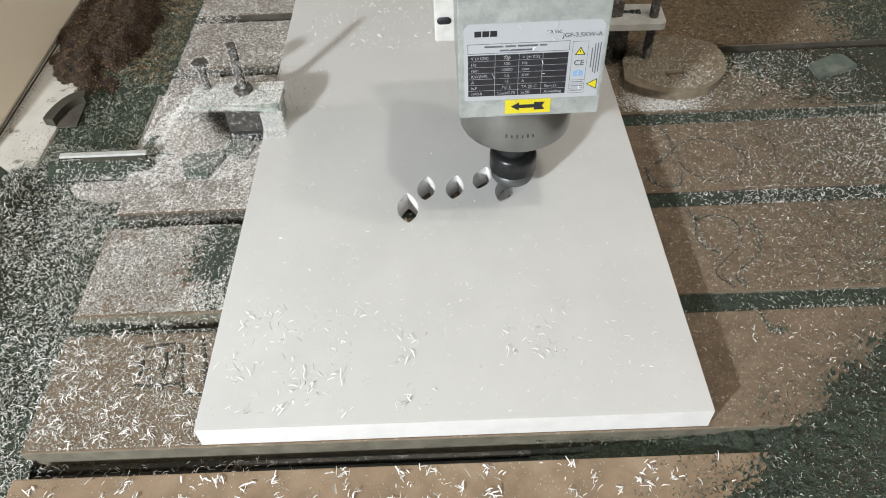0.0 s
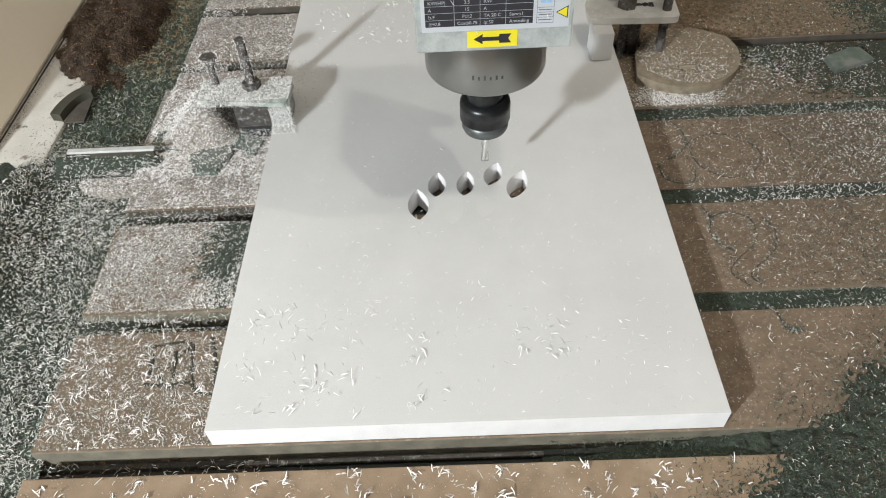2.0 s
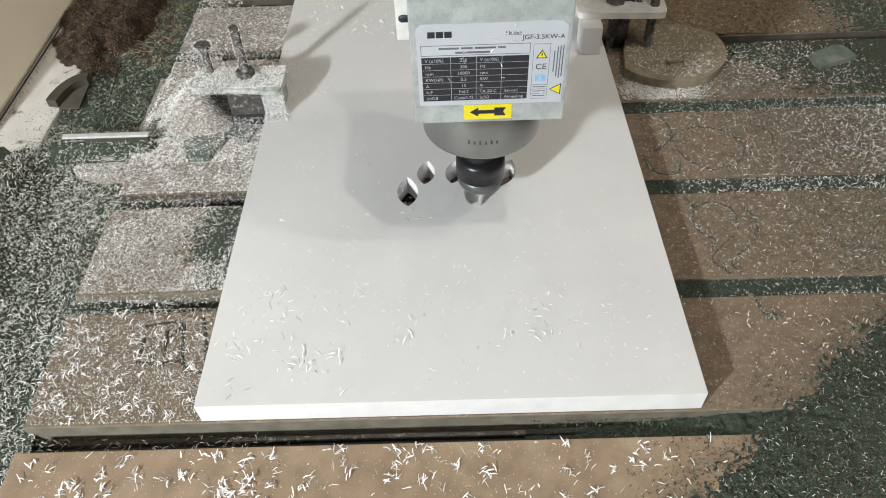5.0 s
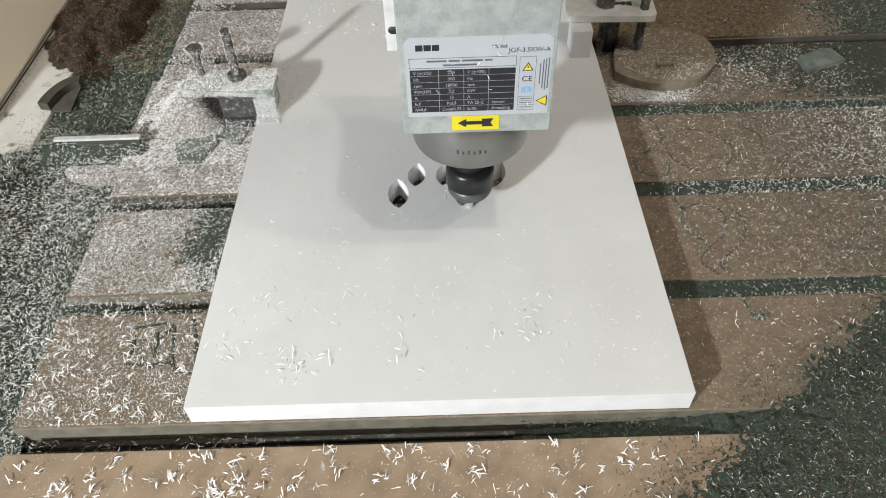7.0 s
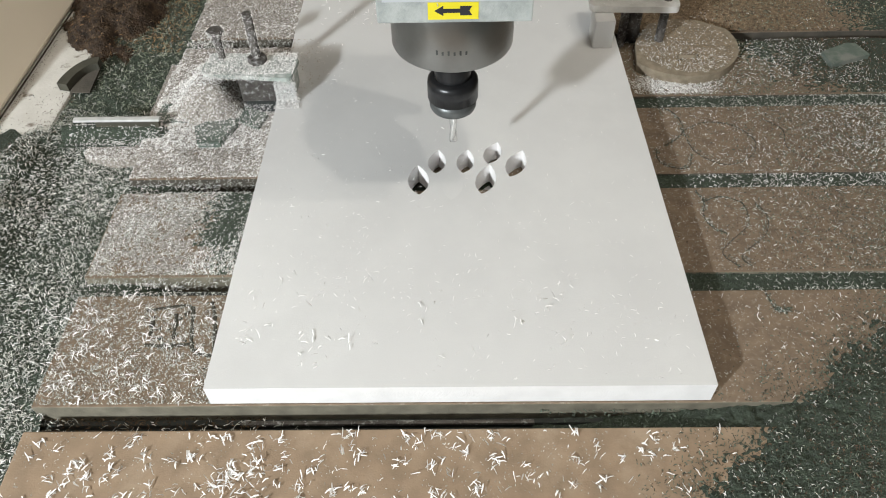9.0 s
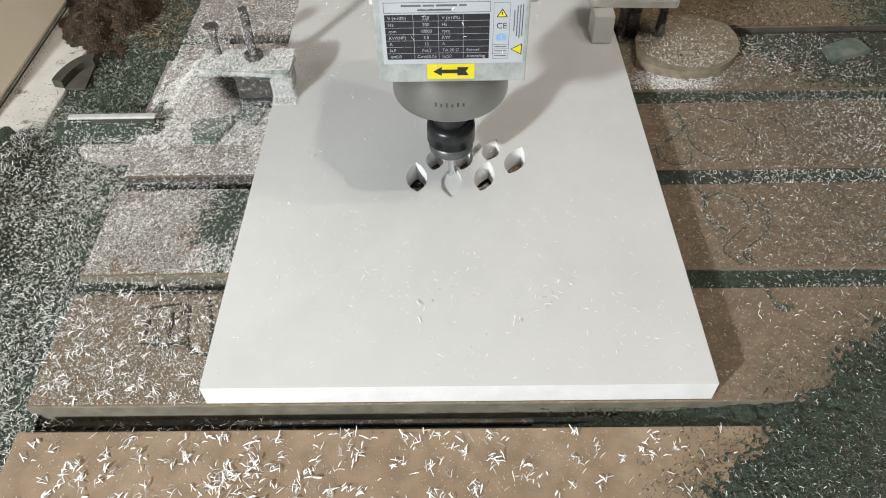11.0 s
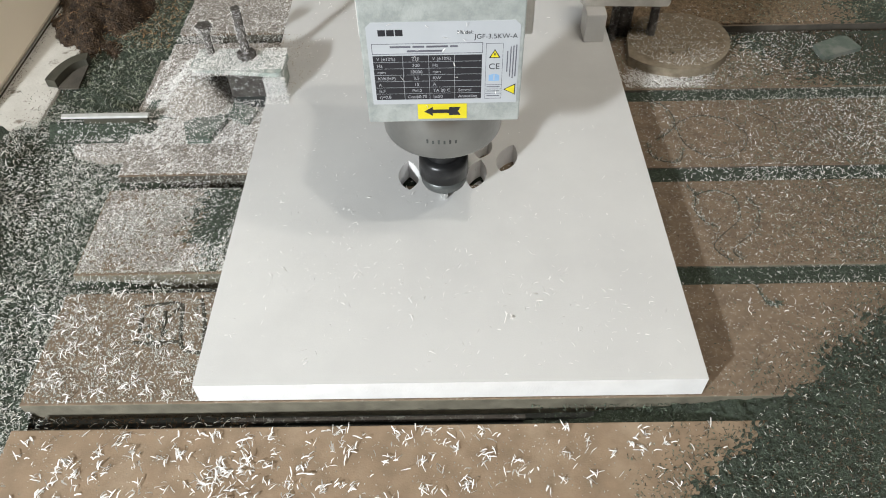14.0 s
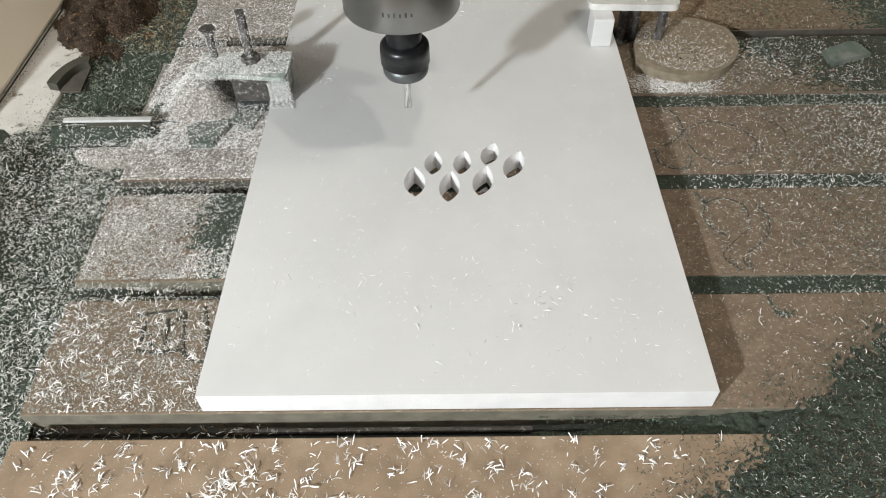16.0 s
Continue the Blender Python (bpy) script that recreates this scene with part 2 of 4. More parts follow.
def chips(name, count, where, mat, length=(0.003, 0.007), width=(0.00035, 0.0008), lift=0.0018, curl=0.34, label="", parent=None):
    """Many curled slivers: where(count) gives x, y, z arrays of their places."""
    x, y, z = where(count)
    n = len(x)
    seg = 3
    ln = RNG.uniform(*length, n) * RNG.uniform(0.6, 1.0, n)
    wd = RNG.uniform(*width, n)
    turn = RNG.uniform(0, 2 * np.pi, n)
    bend = RNG.normal(0, curl, n)
    tilt = np.abs(RNG.normal(0, 0.24, n))
    rise = RNG.uniform(0.1, 1.0, n) * lift
    s = np.linspace(-0.5, 0.5, seg + 1)
    verts = np.zeros((n, seg + 1, 2, 3))
    ang = turn[:, None] + bend[:, None] * s[None, :] * 1.6 + RNG.normal(0, 0.12, (n, seg + 1))
    step_x = np.cumsum(np.cos(ang), 1) * (ln / (seg + 1))[:, None]
    step_y = np.cumsum(np.sin(ang), 1) * (ln / (seg + 1))[:, None]
    step_x -= step_x.mean(1)[:, None]
    step_y -= step_y.mean(1)[:, None]
    up = (s[None, :] * ln[:, None]) * np.sin(tilt)[:, None]
    up -= up.min(1)[:, None]
    arch = (0.25 - s ** 2)[None, :] * (rise * 1.5)[:, None]
    taper = RNG.uniform(0.55, 1.0, (n, seg + 1)) * np.array([0.6, 1.0, 1.0, 0.6])[None, :]
    nx, ny = -np.sin(ang), np.cos(ang)
    roll = RNG.uniform(-0.9, 0.9, n)[:, None]
    for k, sign in enumerate((-1, 1)):
        half = sign * wd[:, None] * taper / 2
        verts[:, :, k, 0] = x[:, None] + step_x + nx * half * np.cos(roll)
        verts[:, :, k, 1] = y[:, None] + step_y + ny * half * np.cos(roll)
        verts[:, :, k, 2] = z[:, None] + up + arch + half * np.sin(roll) + 0.0003
    base = np.arange(n)[:, None, None] * (2 * (seg + 1))
    quads = np.array([[2 * i, 2 * i + 1, 2 * i + 3, 2 * i + 2] for i in range(seg)])[None]
    faces = (base + quads).reshape(-1, 4)
    me = bpy.data.meshes.new(name)
    me.from_pydata(verts.reshape(-1, 3).tolist(), [], faces.tolist())
    me.polygons.foreach_set("use_smooth", [True] * len(me.polygons))
    me.materials.append(mat)
    ob = new(name, me)
    if parent:
        ob.parent = parent
        return ob
    return tagged(ob, label, "chips", kind="stuff")


def over(x0, x1, y0, y1, z, clump=0.0, keep=None, spread=0.012, per=40):
    """Places spread over a rectangle, partly in clumps; keep(x, y) is the chance that one stays."""
    def where(n):
        x, y = RNG.uniform(x0, x1, n), RNG.uniform(y0, y1, n)
        if clump:
            c = max(3, n // per)
            cx, cy = RNG.uniform(x0, x1, c), RNG.uniform(y0, y1, c)
            pick = RNG.integers(0, c, n)
            use = RNG.random(n) < clump
            x = np.where(use, np.clip(cx[pick] + RNG.normal(0, spread, n), x0, x1), x)
            y = np.where(use, np.clip(cy[pick] + RNG.normal(0, spread, n), y0, y1), y)
        if keep:
            stay = RNG.random(n) < keep(x, y)
            x, y = x[stay], y[stay]
        zz = z(x, y) if callable(z) else np.full(len(x), z)
        return x, y, zz
    return where


# ---------------------------------------------------------------- the room
def room():
    tagged(link_mesh("floor", box(-3, 3, -3, 4, -0.95, -0.85), M_FLOOR), "grey concrete workshop floor", "floor", kind="structure")
    tagged(link_mesh("wall_west", box(-3.1, -3, -3, 4, -0.85, 2.4), M_WALL), "plain grey workshop wall", "wall", kind="structure")
    tagged(link_mesh("wall_east", box(3, 3.1, -3, 4, -0.85, 2.4), M_WALL), "plain grey workshop wall", "wall", kind="structure")
    tagged(link_mesh("wall_south", box(-3.1, 3.1, -3.1, -3, -0.85, 2.4), M_WALL), "plain grey workshop wall", "wall", kind="structure")
    tagged(link_mesh("wall_north", box(-3.1, 3.1, 4, 4.1, -0.85, 2.4), M_WALL), "plain grey workshop wall", "wall", kind="structure")
    tagged(link_mesh("ceiling", box(-3.1, 3.1, -3.1, 4.1, 2.4, 2.5), M_WALL), "plain grey workshop ceiling", "ceiling", kind="structure")


# ---------------------------------------------------------------- the machine bed
PITCH, GAP, PLANK_Z = 0.1020, 0.0160, -0.018
LEFT_END, RIGHT_END = -0.262, 0.62


MARKS = (
    ((0.171, 0.289), (0.188, 0.281), (0.193, 0.260), (0.186, 0.246), (0.172, 0.236)),
    ((0.165, 0.233), (0.164, 0.219), (0.171, 0.210), (0.186, 0.209), (0.192, 0.224)),
    ((0.192, 0.255), (0.213, 0.266), (0.235, 0.261), (0.248, 0.242), (0.239, 0.221), (0.216, 0.212), (0.196, 0.228), (0.192, 0.255)),
    ((0.185, 0.182), (0.189, 0.170), (0.185, 0.155), (0.189, 0.143), (0.197, 0.137)),
    ((0.189, 0.170), (0.203, 0.175), (0.217, 0.168), (0.218, 0.153), (0.213, 0.142), (0.190, 0.119), (0.199, 0.104)),
    ((0.227, 0.167), (0.232, 0.155), (0.226, 0.136), (0.203, 0.115), (0.207, 0.105)),
    ((0.209, 0.084), (0.211, 0.068), (0.215, 0.065), (0.221, 0.067)),
    ((0.262, 0.27), (0.275, 0.255), (0.272, 0.232), (0.285, 0.215)),
)


def along(points, stray):
    """Places strewn along a broken line."""
    def where(n):
        i = RNG.integers(0, len(points) - 1, n)
        t = RNG.random(n)
        p = np.array(points)
        q = p[i] * (1 - t)[:, None] + p[i + 1] * t[:, None] + RNG.normal(0, stray, (n, 2))
        return q[:, 0], q[:, 1], np.full(n, 0.0003)
    return where


def machine_bed():
    bed = thing("machine_bed", (0, 0.25, -0.05), "grimy slotted machine bed under fibreboard planks", "machine bed")
    bed.location = (0, 0, 0)
    part("bed_plate", box(-0.55, 0.70, -0.35, 0.95, -0.060, -0.0205), M_BED_AND_SHADE, bed)
    part("bed_frame", box(-0.50, 0.66, -0.30, 0.90, -0.85, -0.0605), M_BED_AND_SHADE, bed)
    for k in range(-2, 8):
        y = -0.018 + k * PITCH + GAP / 2
        for s in (-1, 1):
            lip = part("slot_lip", box(-0.28, 0.62, y + s * 0.0052 - 0.0018, y + s * 0.0052 + 0.0018, -0.0204, -0.0150, 0.0004, 1), M_BED_AND_SHADE, bed)
    part("slot_rail", box(-0.135, 0.046, -0.0075, -0.0048, -0.0160, -0.0135, 0.0003, 1), M_BOLT, bed, "dull metal slot edge")
    planks = tagged(new("spoilboard"), "brown fibreboard planks laid on the machine bed", "spoilboard")
    for k in range(-3, 8):
        y0, y1 = -0.018 + k * PITCH + GAP, -0.018 + (k + 1) * PITCH
        bm = box(LEFT_END + 0.002 * math.sin(k * 5), RIGHT_END, y0, y1, PLANK_Z, 0.0, 0.0008, 2)
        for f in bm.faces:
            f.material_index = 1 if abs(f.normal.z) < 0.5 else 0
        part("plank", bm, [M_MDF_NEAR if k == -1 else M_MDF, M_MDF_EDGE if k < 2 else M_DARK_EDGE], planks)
    for line in MARKS:
        part("cut_line", ribbon(line, 0.0008, 0.0001), M_LINE, planks, "dark routed line")
    blocks = (((-0.211, 0.071), (-0.183, 0.075), (-0.184, 0.066)), ((-0.180, 0.074), (-0.174, 0.043), (-0.170, 0.038)),
              ((-0.205, 0.043), (-0.190, 0.042), (-0.172, 0.044)), ((-0.190, 0.068), (-0.187, 0.047)), ((-0.168, 0.078), (-0.162, 0.06), (-0.158, 0.036)),
              ((-0.205, 0.066), (-0.203, 0.05)), ((-0.170, 0.036), (-0.158, 0.034)))
    for line in blocks:
        part("cut_line", ribbon(line, 0.0040, 0.0001), M_LINE, planks, "wide dark routed line")
    return planks


# ---------------------------------------------------------------- chip beds beside and on the planks
def left_ground(x, y):
    return -0.010 + 0.004 * noise.noise(Vector((x * 25, y * 25, 0))) + 0.0025 * noise.noise(Vector((x * 90, y * 90, 3))) + 0.012 * max(0.0, min(1.0, (-x - 0.29) / 0.06)) * 0.6 + 0.016 * max(0.0, min(1.0, (-x - 0.32) / 0.03)) * max(0.0, min(1.0, (0.275 - y) / 0.07))


def right_reach(x, y):
    """How far a spot lies inside the green drift at the front of the bed."""
    return (x - 0.172) * 0.62 - (y + 0.020) * 0.78 + 0.006 * noise.noise(Vector((x * 40, y * 40, 7))) + 0.006 * noise.noise(Vector((x * 170, y * 170, 9))) + 0.016 * noise.noise(Vector((x * 420, y * 420, 4)))


def right_ground(x, y):
    r = right_reach(x, y)
    return max(-0.02, min(0.0065, -0.0016 + r * 0.22)) + 0.0012 * noise.noise(Vector((x * 120, y * 120, 1)))


def brown_ground(x, y):
    d = math.hypot((x + 0.357) / 0.056, (y - 0.490) / 0.130) + 0.22 * noise.noise(Vector((x * 45, y * 45, 8)))
    lumps = 0.006 * noise.noise(Vector((x * 55, y * 55, 5))) + 0.0045 * noise.noise(Vector((x * 150, y * 150, 5)))
    return -0.014 + 0.027 * max(0.0, min(1.0, 2.2 * (1 - d))) ** 0.8 + lumps


def lay_dust():
    tagged(link_mesh("green_dust", sheet(-0.45, -0.258, -0.14, 0.75, left_ground), M_GREEN), "dark green chip dust beside the planks", "dust", kind="stuff")
    tagged(link_mesh("green_dust", sheet(0.10, 0.60, -0.20, 0.30, right_ground, 0.0022), M_GREEN), "green chip drift over planks and slot", "dust", kind="stuff")
    tagged(link_mesh("brown_dust", sheet(-0.44, -0.285, 0.34, 0.68, brown_ground, 0.003), M_BROWN), "dark brown chip heap against the panel", "dust", kind="stuff")
    for k in range(0, 5):
        y0 = -0.018 + k * PITCH
        x0 = 0.045 if k == 0 else 0.15
        fill = -0.0135 if k == 4 else -0.0016 if k else -0.0075
        tagged(link_mesh("green_dust", sheet(x0, 0.60, y0 + 0.0004, y0 + GAP - 0.0004, lambda x, y, b=fill: b + 0.0015 * noise.noise(Vector((x * 60, y * 60, 2))) - (0.010 * max(0.0, min(1.0, (0.16 - x) / 0.09)) if b == -0.0075 else 0)), M_GREEN),
               "green chip dust filling a bed slot", "dust", kind="stuff")
        if k:
            tagged(link_mesh("green_dust", sheet(-0.262, -0.19, y0 + 0.0004, y0 + GAP - 0.0004, lambda x, y: -0.006 - 0.010 * max(0.0, min(1.0, (x + 0.235) / 0.04)) + 0.0015 * noise.noise(Vector((x * 60, y * 60, 2)))), M_GREEN),
                   "green chip dust in a bed slot", "dust", kind="stuff")


def under_board():
    y0 = -0.018 + 2 * PITCH
    tagged(link_mesh("green_dust", sheet(-0.148, 0.149, y0 + 0.0004, y0 + GAP - 0.0004, lambda x, y: -0.005 + 0.002 * noise.noise(Vector((x * 90, y * 90, 2)))), M_GREEN), "green chip dust in the slot under the board", "dust", kind="stuff")
    chips("plastic_chips", 260, over(-0.05, 0.07, 0.160, 0.220, 0.0002, 0.3, lambda x, y: np.where(((y + 0.018) % PITCH) > GAP, 1.0, 0.0)), M_CHIP, (0.002, 0.004), label="white chips under the cut-outs")
    chips("wood_chips", 500, over(-0.05, 0.07, 0.156, 0.224, 0.0002, 0.3, lambda x, y: np.where(((y + 0.018) % PITCH) > GAP, 1.0, 0.0)), M_CHIP_GREEN, (0.002, 0.004), label="dark chips under the cut-outs")


def patchy(x0, x1, y0, y1, cover, mat, label):
    """A thin uneven layer of dust, which shows where cover(x, y) is above zero."""
    def height(x, y):
        n = noise.noise(Vector((x * 60, y * 60, 11))) * 0.5 + noise.noise(Vector((x * 260, y * 260, 5))) * 0.8 + noise.noise(Vector((x * 620, y * 620, 3))) * 1.1
        return max(-0.0012, min(0.0022, (cover(x, y) + 0.55 * n) * 0.0022))
    tagged(link_mesh("dust_layer", sheet(x0, x1, y0, y1, height, 0.0019), mat), label, "dust", kind="stuff")


def lay_layers():
    for y0, c in ((0.102, 0.1), (0.204, 0.3), (0.306, 0.35), (0.408, 0.35), (0.510, 0.35)):
        patchy(-0.262, -0.152, y0, y0 + 0.084, lambda x, y, c=c, y0=y0: c - 6 * max(0.0, x + 0.20) * (1 if y0 < 0.15 else 0), M_PALE, "pale fine dust on a plank")
    patchy(0.165, 0.50, 0.306, 0.389, lambda x, y: 0.35 - math.hypot((x - 0.20) * 8, (y - 0.32) * 22), M_PALE, "pale fine dust before the offcut")
    patchy(0.150, 0.62, 0.406, 0.70, lambda x, y: -0.6 + (x - 0.33) * 9, M_GREEN, "dark green dust over the far planks")
    patchy(0.152, 0.46, 0.4075, 0.70, lambda x, y: 0.9 - max(0.0, x - 0.27) * 9, M_TAN_DUST, "brown dust over the far planks")
    patchy(0.22, 0.62, 0.306, 0.389, lambda x, y: (x - 0.315) * 7 + (y - 0.34) * 8, M_GREEN, "dark green dust on a far plank")
    patchy(-0.262, -0.152, 0.102, 0.185, lambda x, y: 0.15 - abs(x + 0.17) * 16 + (0.3 if y > 0.13 else 0), M_GREEN, "green dust on a plank beside the board")
    patchy(-0.262, -0.152, 0.002, 0.084, lambda x, y: -0.1 - math.hypot(x + 0.19, y - 0.055) * 9, M_GREEN, "green dust in routed marks")


def drifted(low=0.15, grain=1.0, seed=0.0):
    """A chance that changes from patch to patch, as blown chips settle."""
    def keep(x, y):
        u, v = x * 70 * grain + seed, y * 62 * grain - seed
        n = np.sin(u + 1.7 * np.sin(v * 0.8)) + np.sin(v * 1.3 - u * 0.6 + 2.1) + 0.7 * np.sin(u * 2.3 + v * 1.9) + 0.6 * np.sin(v * 3.1 - u * 2.7 + 1.0)
        return np.clip(0.5 + 0.34 * n, low, 1.0)
    return keep


def off_slots(x, y):
    """Chips lie on the planks, not over the open slots."""
    inside = ((y + 0.018) % PITCH) > GAP
    return np.where(inside, 1.0, np.where(x < -0.215, 0.6, 0.0))


def spread_chips():
    at = lambda f: (lambda x, y: np.array([f(a, b) for a, b in zip(x, y)]))
    lg, rg, bg = at(left_ground), at(right_ground), at(brown_ground)
    heaped = lambda x, y: np.where(bg(x, y) > lg(x, y) - 0.004, 1.0, 0.0)
    # trough at the left
    chips("wood_chips", 7000, over(-0.43, -0.258, -0.13, 0.42, lg), M_CHIP_GREEN, label="dark green chips beside the planks")
    chips("wood_chips", 25000, over(-0.37, -0.258, -0.13, 0.30, lg, 0.35, drifted(0.6, 0.5, 1.0)), M_CHIP_DULL, (0.002, 0.0062), (0.0004, 0.0010), 0.003, label="greyed white chips on green dust")
    chips("wood_chips", 9000, over(-0.37, -0.258, -0.13, 0.27, lg, 0.5, drifted(0.35, 0.5, 1.3)), M_CHIP, (0.003, 0.007), label="white plastic chips on green dust")
    chips("wood_chips", 6000, over(-0.36, -0.25, 0.27, 0.66, lg, 0.3), M_CHIP_OLIVE, (0.003, 0.008), (0.0004, 0.0009), 0.004, label="olive green chips beside the planks")
    chips("wood_chips", 2600, over(-0.36, -0.25, 0.27, 0.66, lg), M_CHIP_GREEN, label="dark green chips beside the planks")
    chips("wood_chips", 2200, over(-0.36, -0.25, 0.27, 0.60, lg, keep=lambda x, y: np.clip(1.6 - (y - 0.27) * 7, 0.15, 1)), M_CHIP_DULL, (0.003, 0.007), label="greyed chips on green dust")
    chips("wood_chips", 9000, over(-0.425, -0.295, 0.36, 0.64, bg, keep=heaped), M_CHIP_BROWN, (0.003, 0.008), (0.0004, 0.0010), 0.004, label="dark brown wood chips in a heap")
    chips("wood_chips", 900, over(-0.345, -0.285, 0.40, 0.58, lg, 0.5), M_CHIP_BROWN, label="orange brown wood chips")
    chips("wood_chips", 3000, over(-0.365, -0.275, 0.40, 0.60, lg, 0.5), M_CHIP_ORANGE, label="orange brown wood chips")
    chips("wood_chips", 500, over(-0.42, -0.33, 0.38, 0.60, bg, keep=heaped), M_CHIP_ORANGE, label="orange brown chips on the heap")
    chips("wood_chips", 2200, over(-0.400, -0.345, 0.14, 0.36, lambda x, y: np.maximum(lg(x, y), 0.0002), 0.6, lambda x, y: np.clip((x + 0.385) * 22 + (0.27 - y) * 4, 0.03, 1), 0.008, 30), M_CHIP_BROWN, (0.001, 0.004), label="dark crumbs on the side rail")
    chips("wood_chips", 500, lambda n: (-0.398 + np.abs(RNG.normal(0, 0.0025, n)), RNG.uniform(0.26, 0.62, n), np.full(n, 0.0004)), M_CHIP_BROWN, (0.001, 0.003), label="dark crumbs along the foot of the cover")
    chips("plastic_chips", 5200, over(-0.262, -0.152, 0.000, 0.086, 0.0, 0.3, lambda x, y: np.clip(1.3 + (-0.18 - x) * 9, 0.15, 1)), M_CHIP_DULL, (0.0012, 0.0032), label="fine chips on the front plank")
    # planks at the left
    chips("plastic_chips", 13000, over(-0.262, -0.150, 0.204, 0.288, 0.0, 0.3, drifted(0.4)), M_CHIP, (0.002, 0.0045), label="white fine chips covering a plank")
    chips("plastic_chips", 26000, over(-0.262, -0.150, 0.306, 0.60, 0.0, 0.3, lambda x, y: off_slots(x, y) * drifted(0.4, 0.7, 2.0)(x, y)), M_CHIP, (0.002, 0.0045), label="white fine chips covering the far planks")
    chips("plastic_chips", 8000, over(-0.262, -0.150, 0.102, 0.186, 0.0, 0.2, drifted(0.4, 0.9, 4.0)), M_CHIP_DULL, (0.0015, 0.0035), label="fine greyed chips on a plank")
    chips("plastic_chips", 6200, over(-0.262, -0.150, 0.103, 0.186, 0.0, 0.3, drifted(0.3, 0.9, 4.5)), M_CHIP, (0.0015, 0.004), label="white chips on a plank")
    chips("plastic_chips", 680, over(-0.262, -0.154, 0.000, 0.084, 0.0, 0.85, spread=0.0017, per=6), M_CHIP, (0.004, 0.0085), (0.0004, 0.0010), 0.004, 0.14, label="white curled chips on the front plank")
    chips("plastic_chips", 900, over(-0.262, -0.152, 0.000, 0.086, 0.0, 0.2), M_CHIP_DULL, (0.0015, 0.003), label="fine chips on the front plank")
    chips("plastic_chips", 70, over(-0.262, -0.09, -0.016, -0.004, -0.014, 0.6, spread=0.003, per=6), M_CHIP_DULL, (0.004, 0.008), label="pale chips in the front slot")
    chips("wood_chips", 700, over(-0.262, -0.12, -0.017, -0.002, -0.015, 0.3), M_CHIP_BROWN, (0.002, 0.005), label="brown chips in the front slot")
    chips("plastic_chips", 45, over(-0.262, -0.12, -0.016, -0.004, -0.013, 0.7, spread=0.003, per=6), M_CHIP, (0.004, 0.007), label="white chips in the front slot")
    chips("plastic_chips", 2200, over(-0.262, -0.155, 0.236, 0.300, 0.0062, 0.3), M_CHIP, (0.002, 0.0045), label="white chips lying on the offcuts")
    for k in range(1, 5):
        y0 = -0.018 + k * PITCH + GAP
        chips("plastic_chips", 420 if k < 3 else 700, lambda n, y0=y0: (RNG.uniform(-0.264, -0.160, n), RNG.uniform(y0 - 0.0030, y0 + 0.0010, n), RNG.uniform(-0.012, 0.0, n)), M_CHIP_DULL, (0.002, 0.005), label="pale chips spilling over a plank edge")
    # front plank
    chips("plastic_chips", 1500, over(-0.30, 0.15, -0.085, -0.0195, 0.0, 0.2), M_CHIP_DULL, (0.0008, 0.0020), (0.0003, 0.0007), 0.0004, label="fine crumbs on the near plank")
    chips("plastic_chips", 900, over(0.152, 0.30, 0.0, 0.086, 0.0002, 0.1), M_CHIP_DULL, (0.0008, 0.0020), (0.0003, 0.0007), 0.0004, label="fine crumbs on a plank")
    chips("plastic_chips", 900, over(-0.30, 0.03, -0.085, -0.0195, 0.0, 0.88, spread=0.0015, per=6), M_CHIP, (0.004, 0.009), (0.0005, 0.0012), 0.003, 0.13, label="white curled chip clumps on the near plank")
    chips("plastic_chips", 130, over(0.02, 0.16, -0.060, -0.0195, 0.0, 0.85, spread=0.0014, per=5), M_CHIP, (0.004, 0.009), (0.0005, 0.0012), 0.003, 0.13, label="white curled chips on the near plank")
    heap = lambda n: (RNG.normal(-0.122, 0.009, n), np.clip(RNG.normal(-0.052, 0.010, n), -0.085, -0.021), RNG.uniform(0, 0.002, n))
    chips("plastic_chips", 70, heap, M_CHIP, (0.004, 0.009), (0.0006, 0.0013), 0.003, 0.22, label="small heap of white chips on the near plank")
    # planks at the right
    spray = lambda x, y: np.clip((x - 0.28) * 9, 0, 1)
    chips("plastic_chips", 2600, over(0.27, 0.48, 0.204, 0.288, 0.0006, 0.6, spray, 0.006, 16), M_CHIP, (0.002, 0.0055), label="white chips drifted over a plank")
    chips("plastic_chips", 1700, over(0.24, 0.44, 0.320, 0.390, 0.0010, 0.6, lambda x, y: np.clip(1.2 - np.abs(x - 0.31) * 10, 0.1, 1), 0.006, 16), M_CHIP, (0.0015, 0.0045), label="white chips drifted over a far plank")
    chips("plastic_chips", 6000, over(0.160, 0.44, 0.102, 0.290, 0.0003, 0.3, off_slots), M_CHIP_DULL, (0.0006, 0.0016), (0.0003, 0.0007), 0.0004, label="pale crumbs over the planks")
    chips("wood_chips", 26000, over(0.20, 0.50, 0.102, 0.290, 0.0003, 0.3, lambda x, y: off_slots(x, y) * np.clip((x - 0.22) * 5, 0.0, 1), 0.010, 50), M_CHIP_GREEN, (0.001, 0.0032), (0.0004, 0.0010), 0.0006, label="dark crumbs thickening along the planks")
    chips("wood_chips", 9000, over(0.17, 0.50, 0.102, 0.290, 0.0004, 0.4, lambda x, y: off_slots(x, y) * np.clip(0.15 + (x - 0.20) * 4, 0.05, 1), 0.010, 50), M_CHIP_OLIVE, (0.001, 0.0030), (0.0003, 0.0008), 0.0006, label="olive crumbs over the planks")
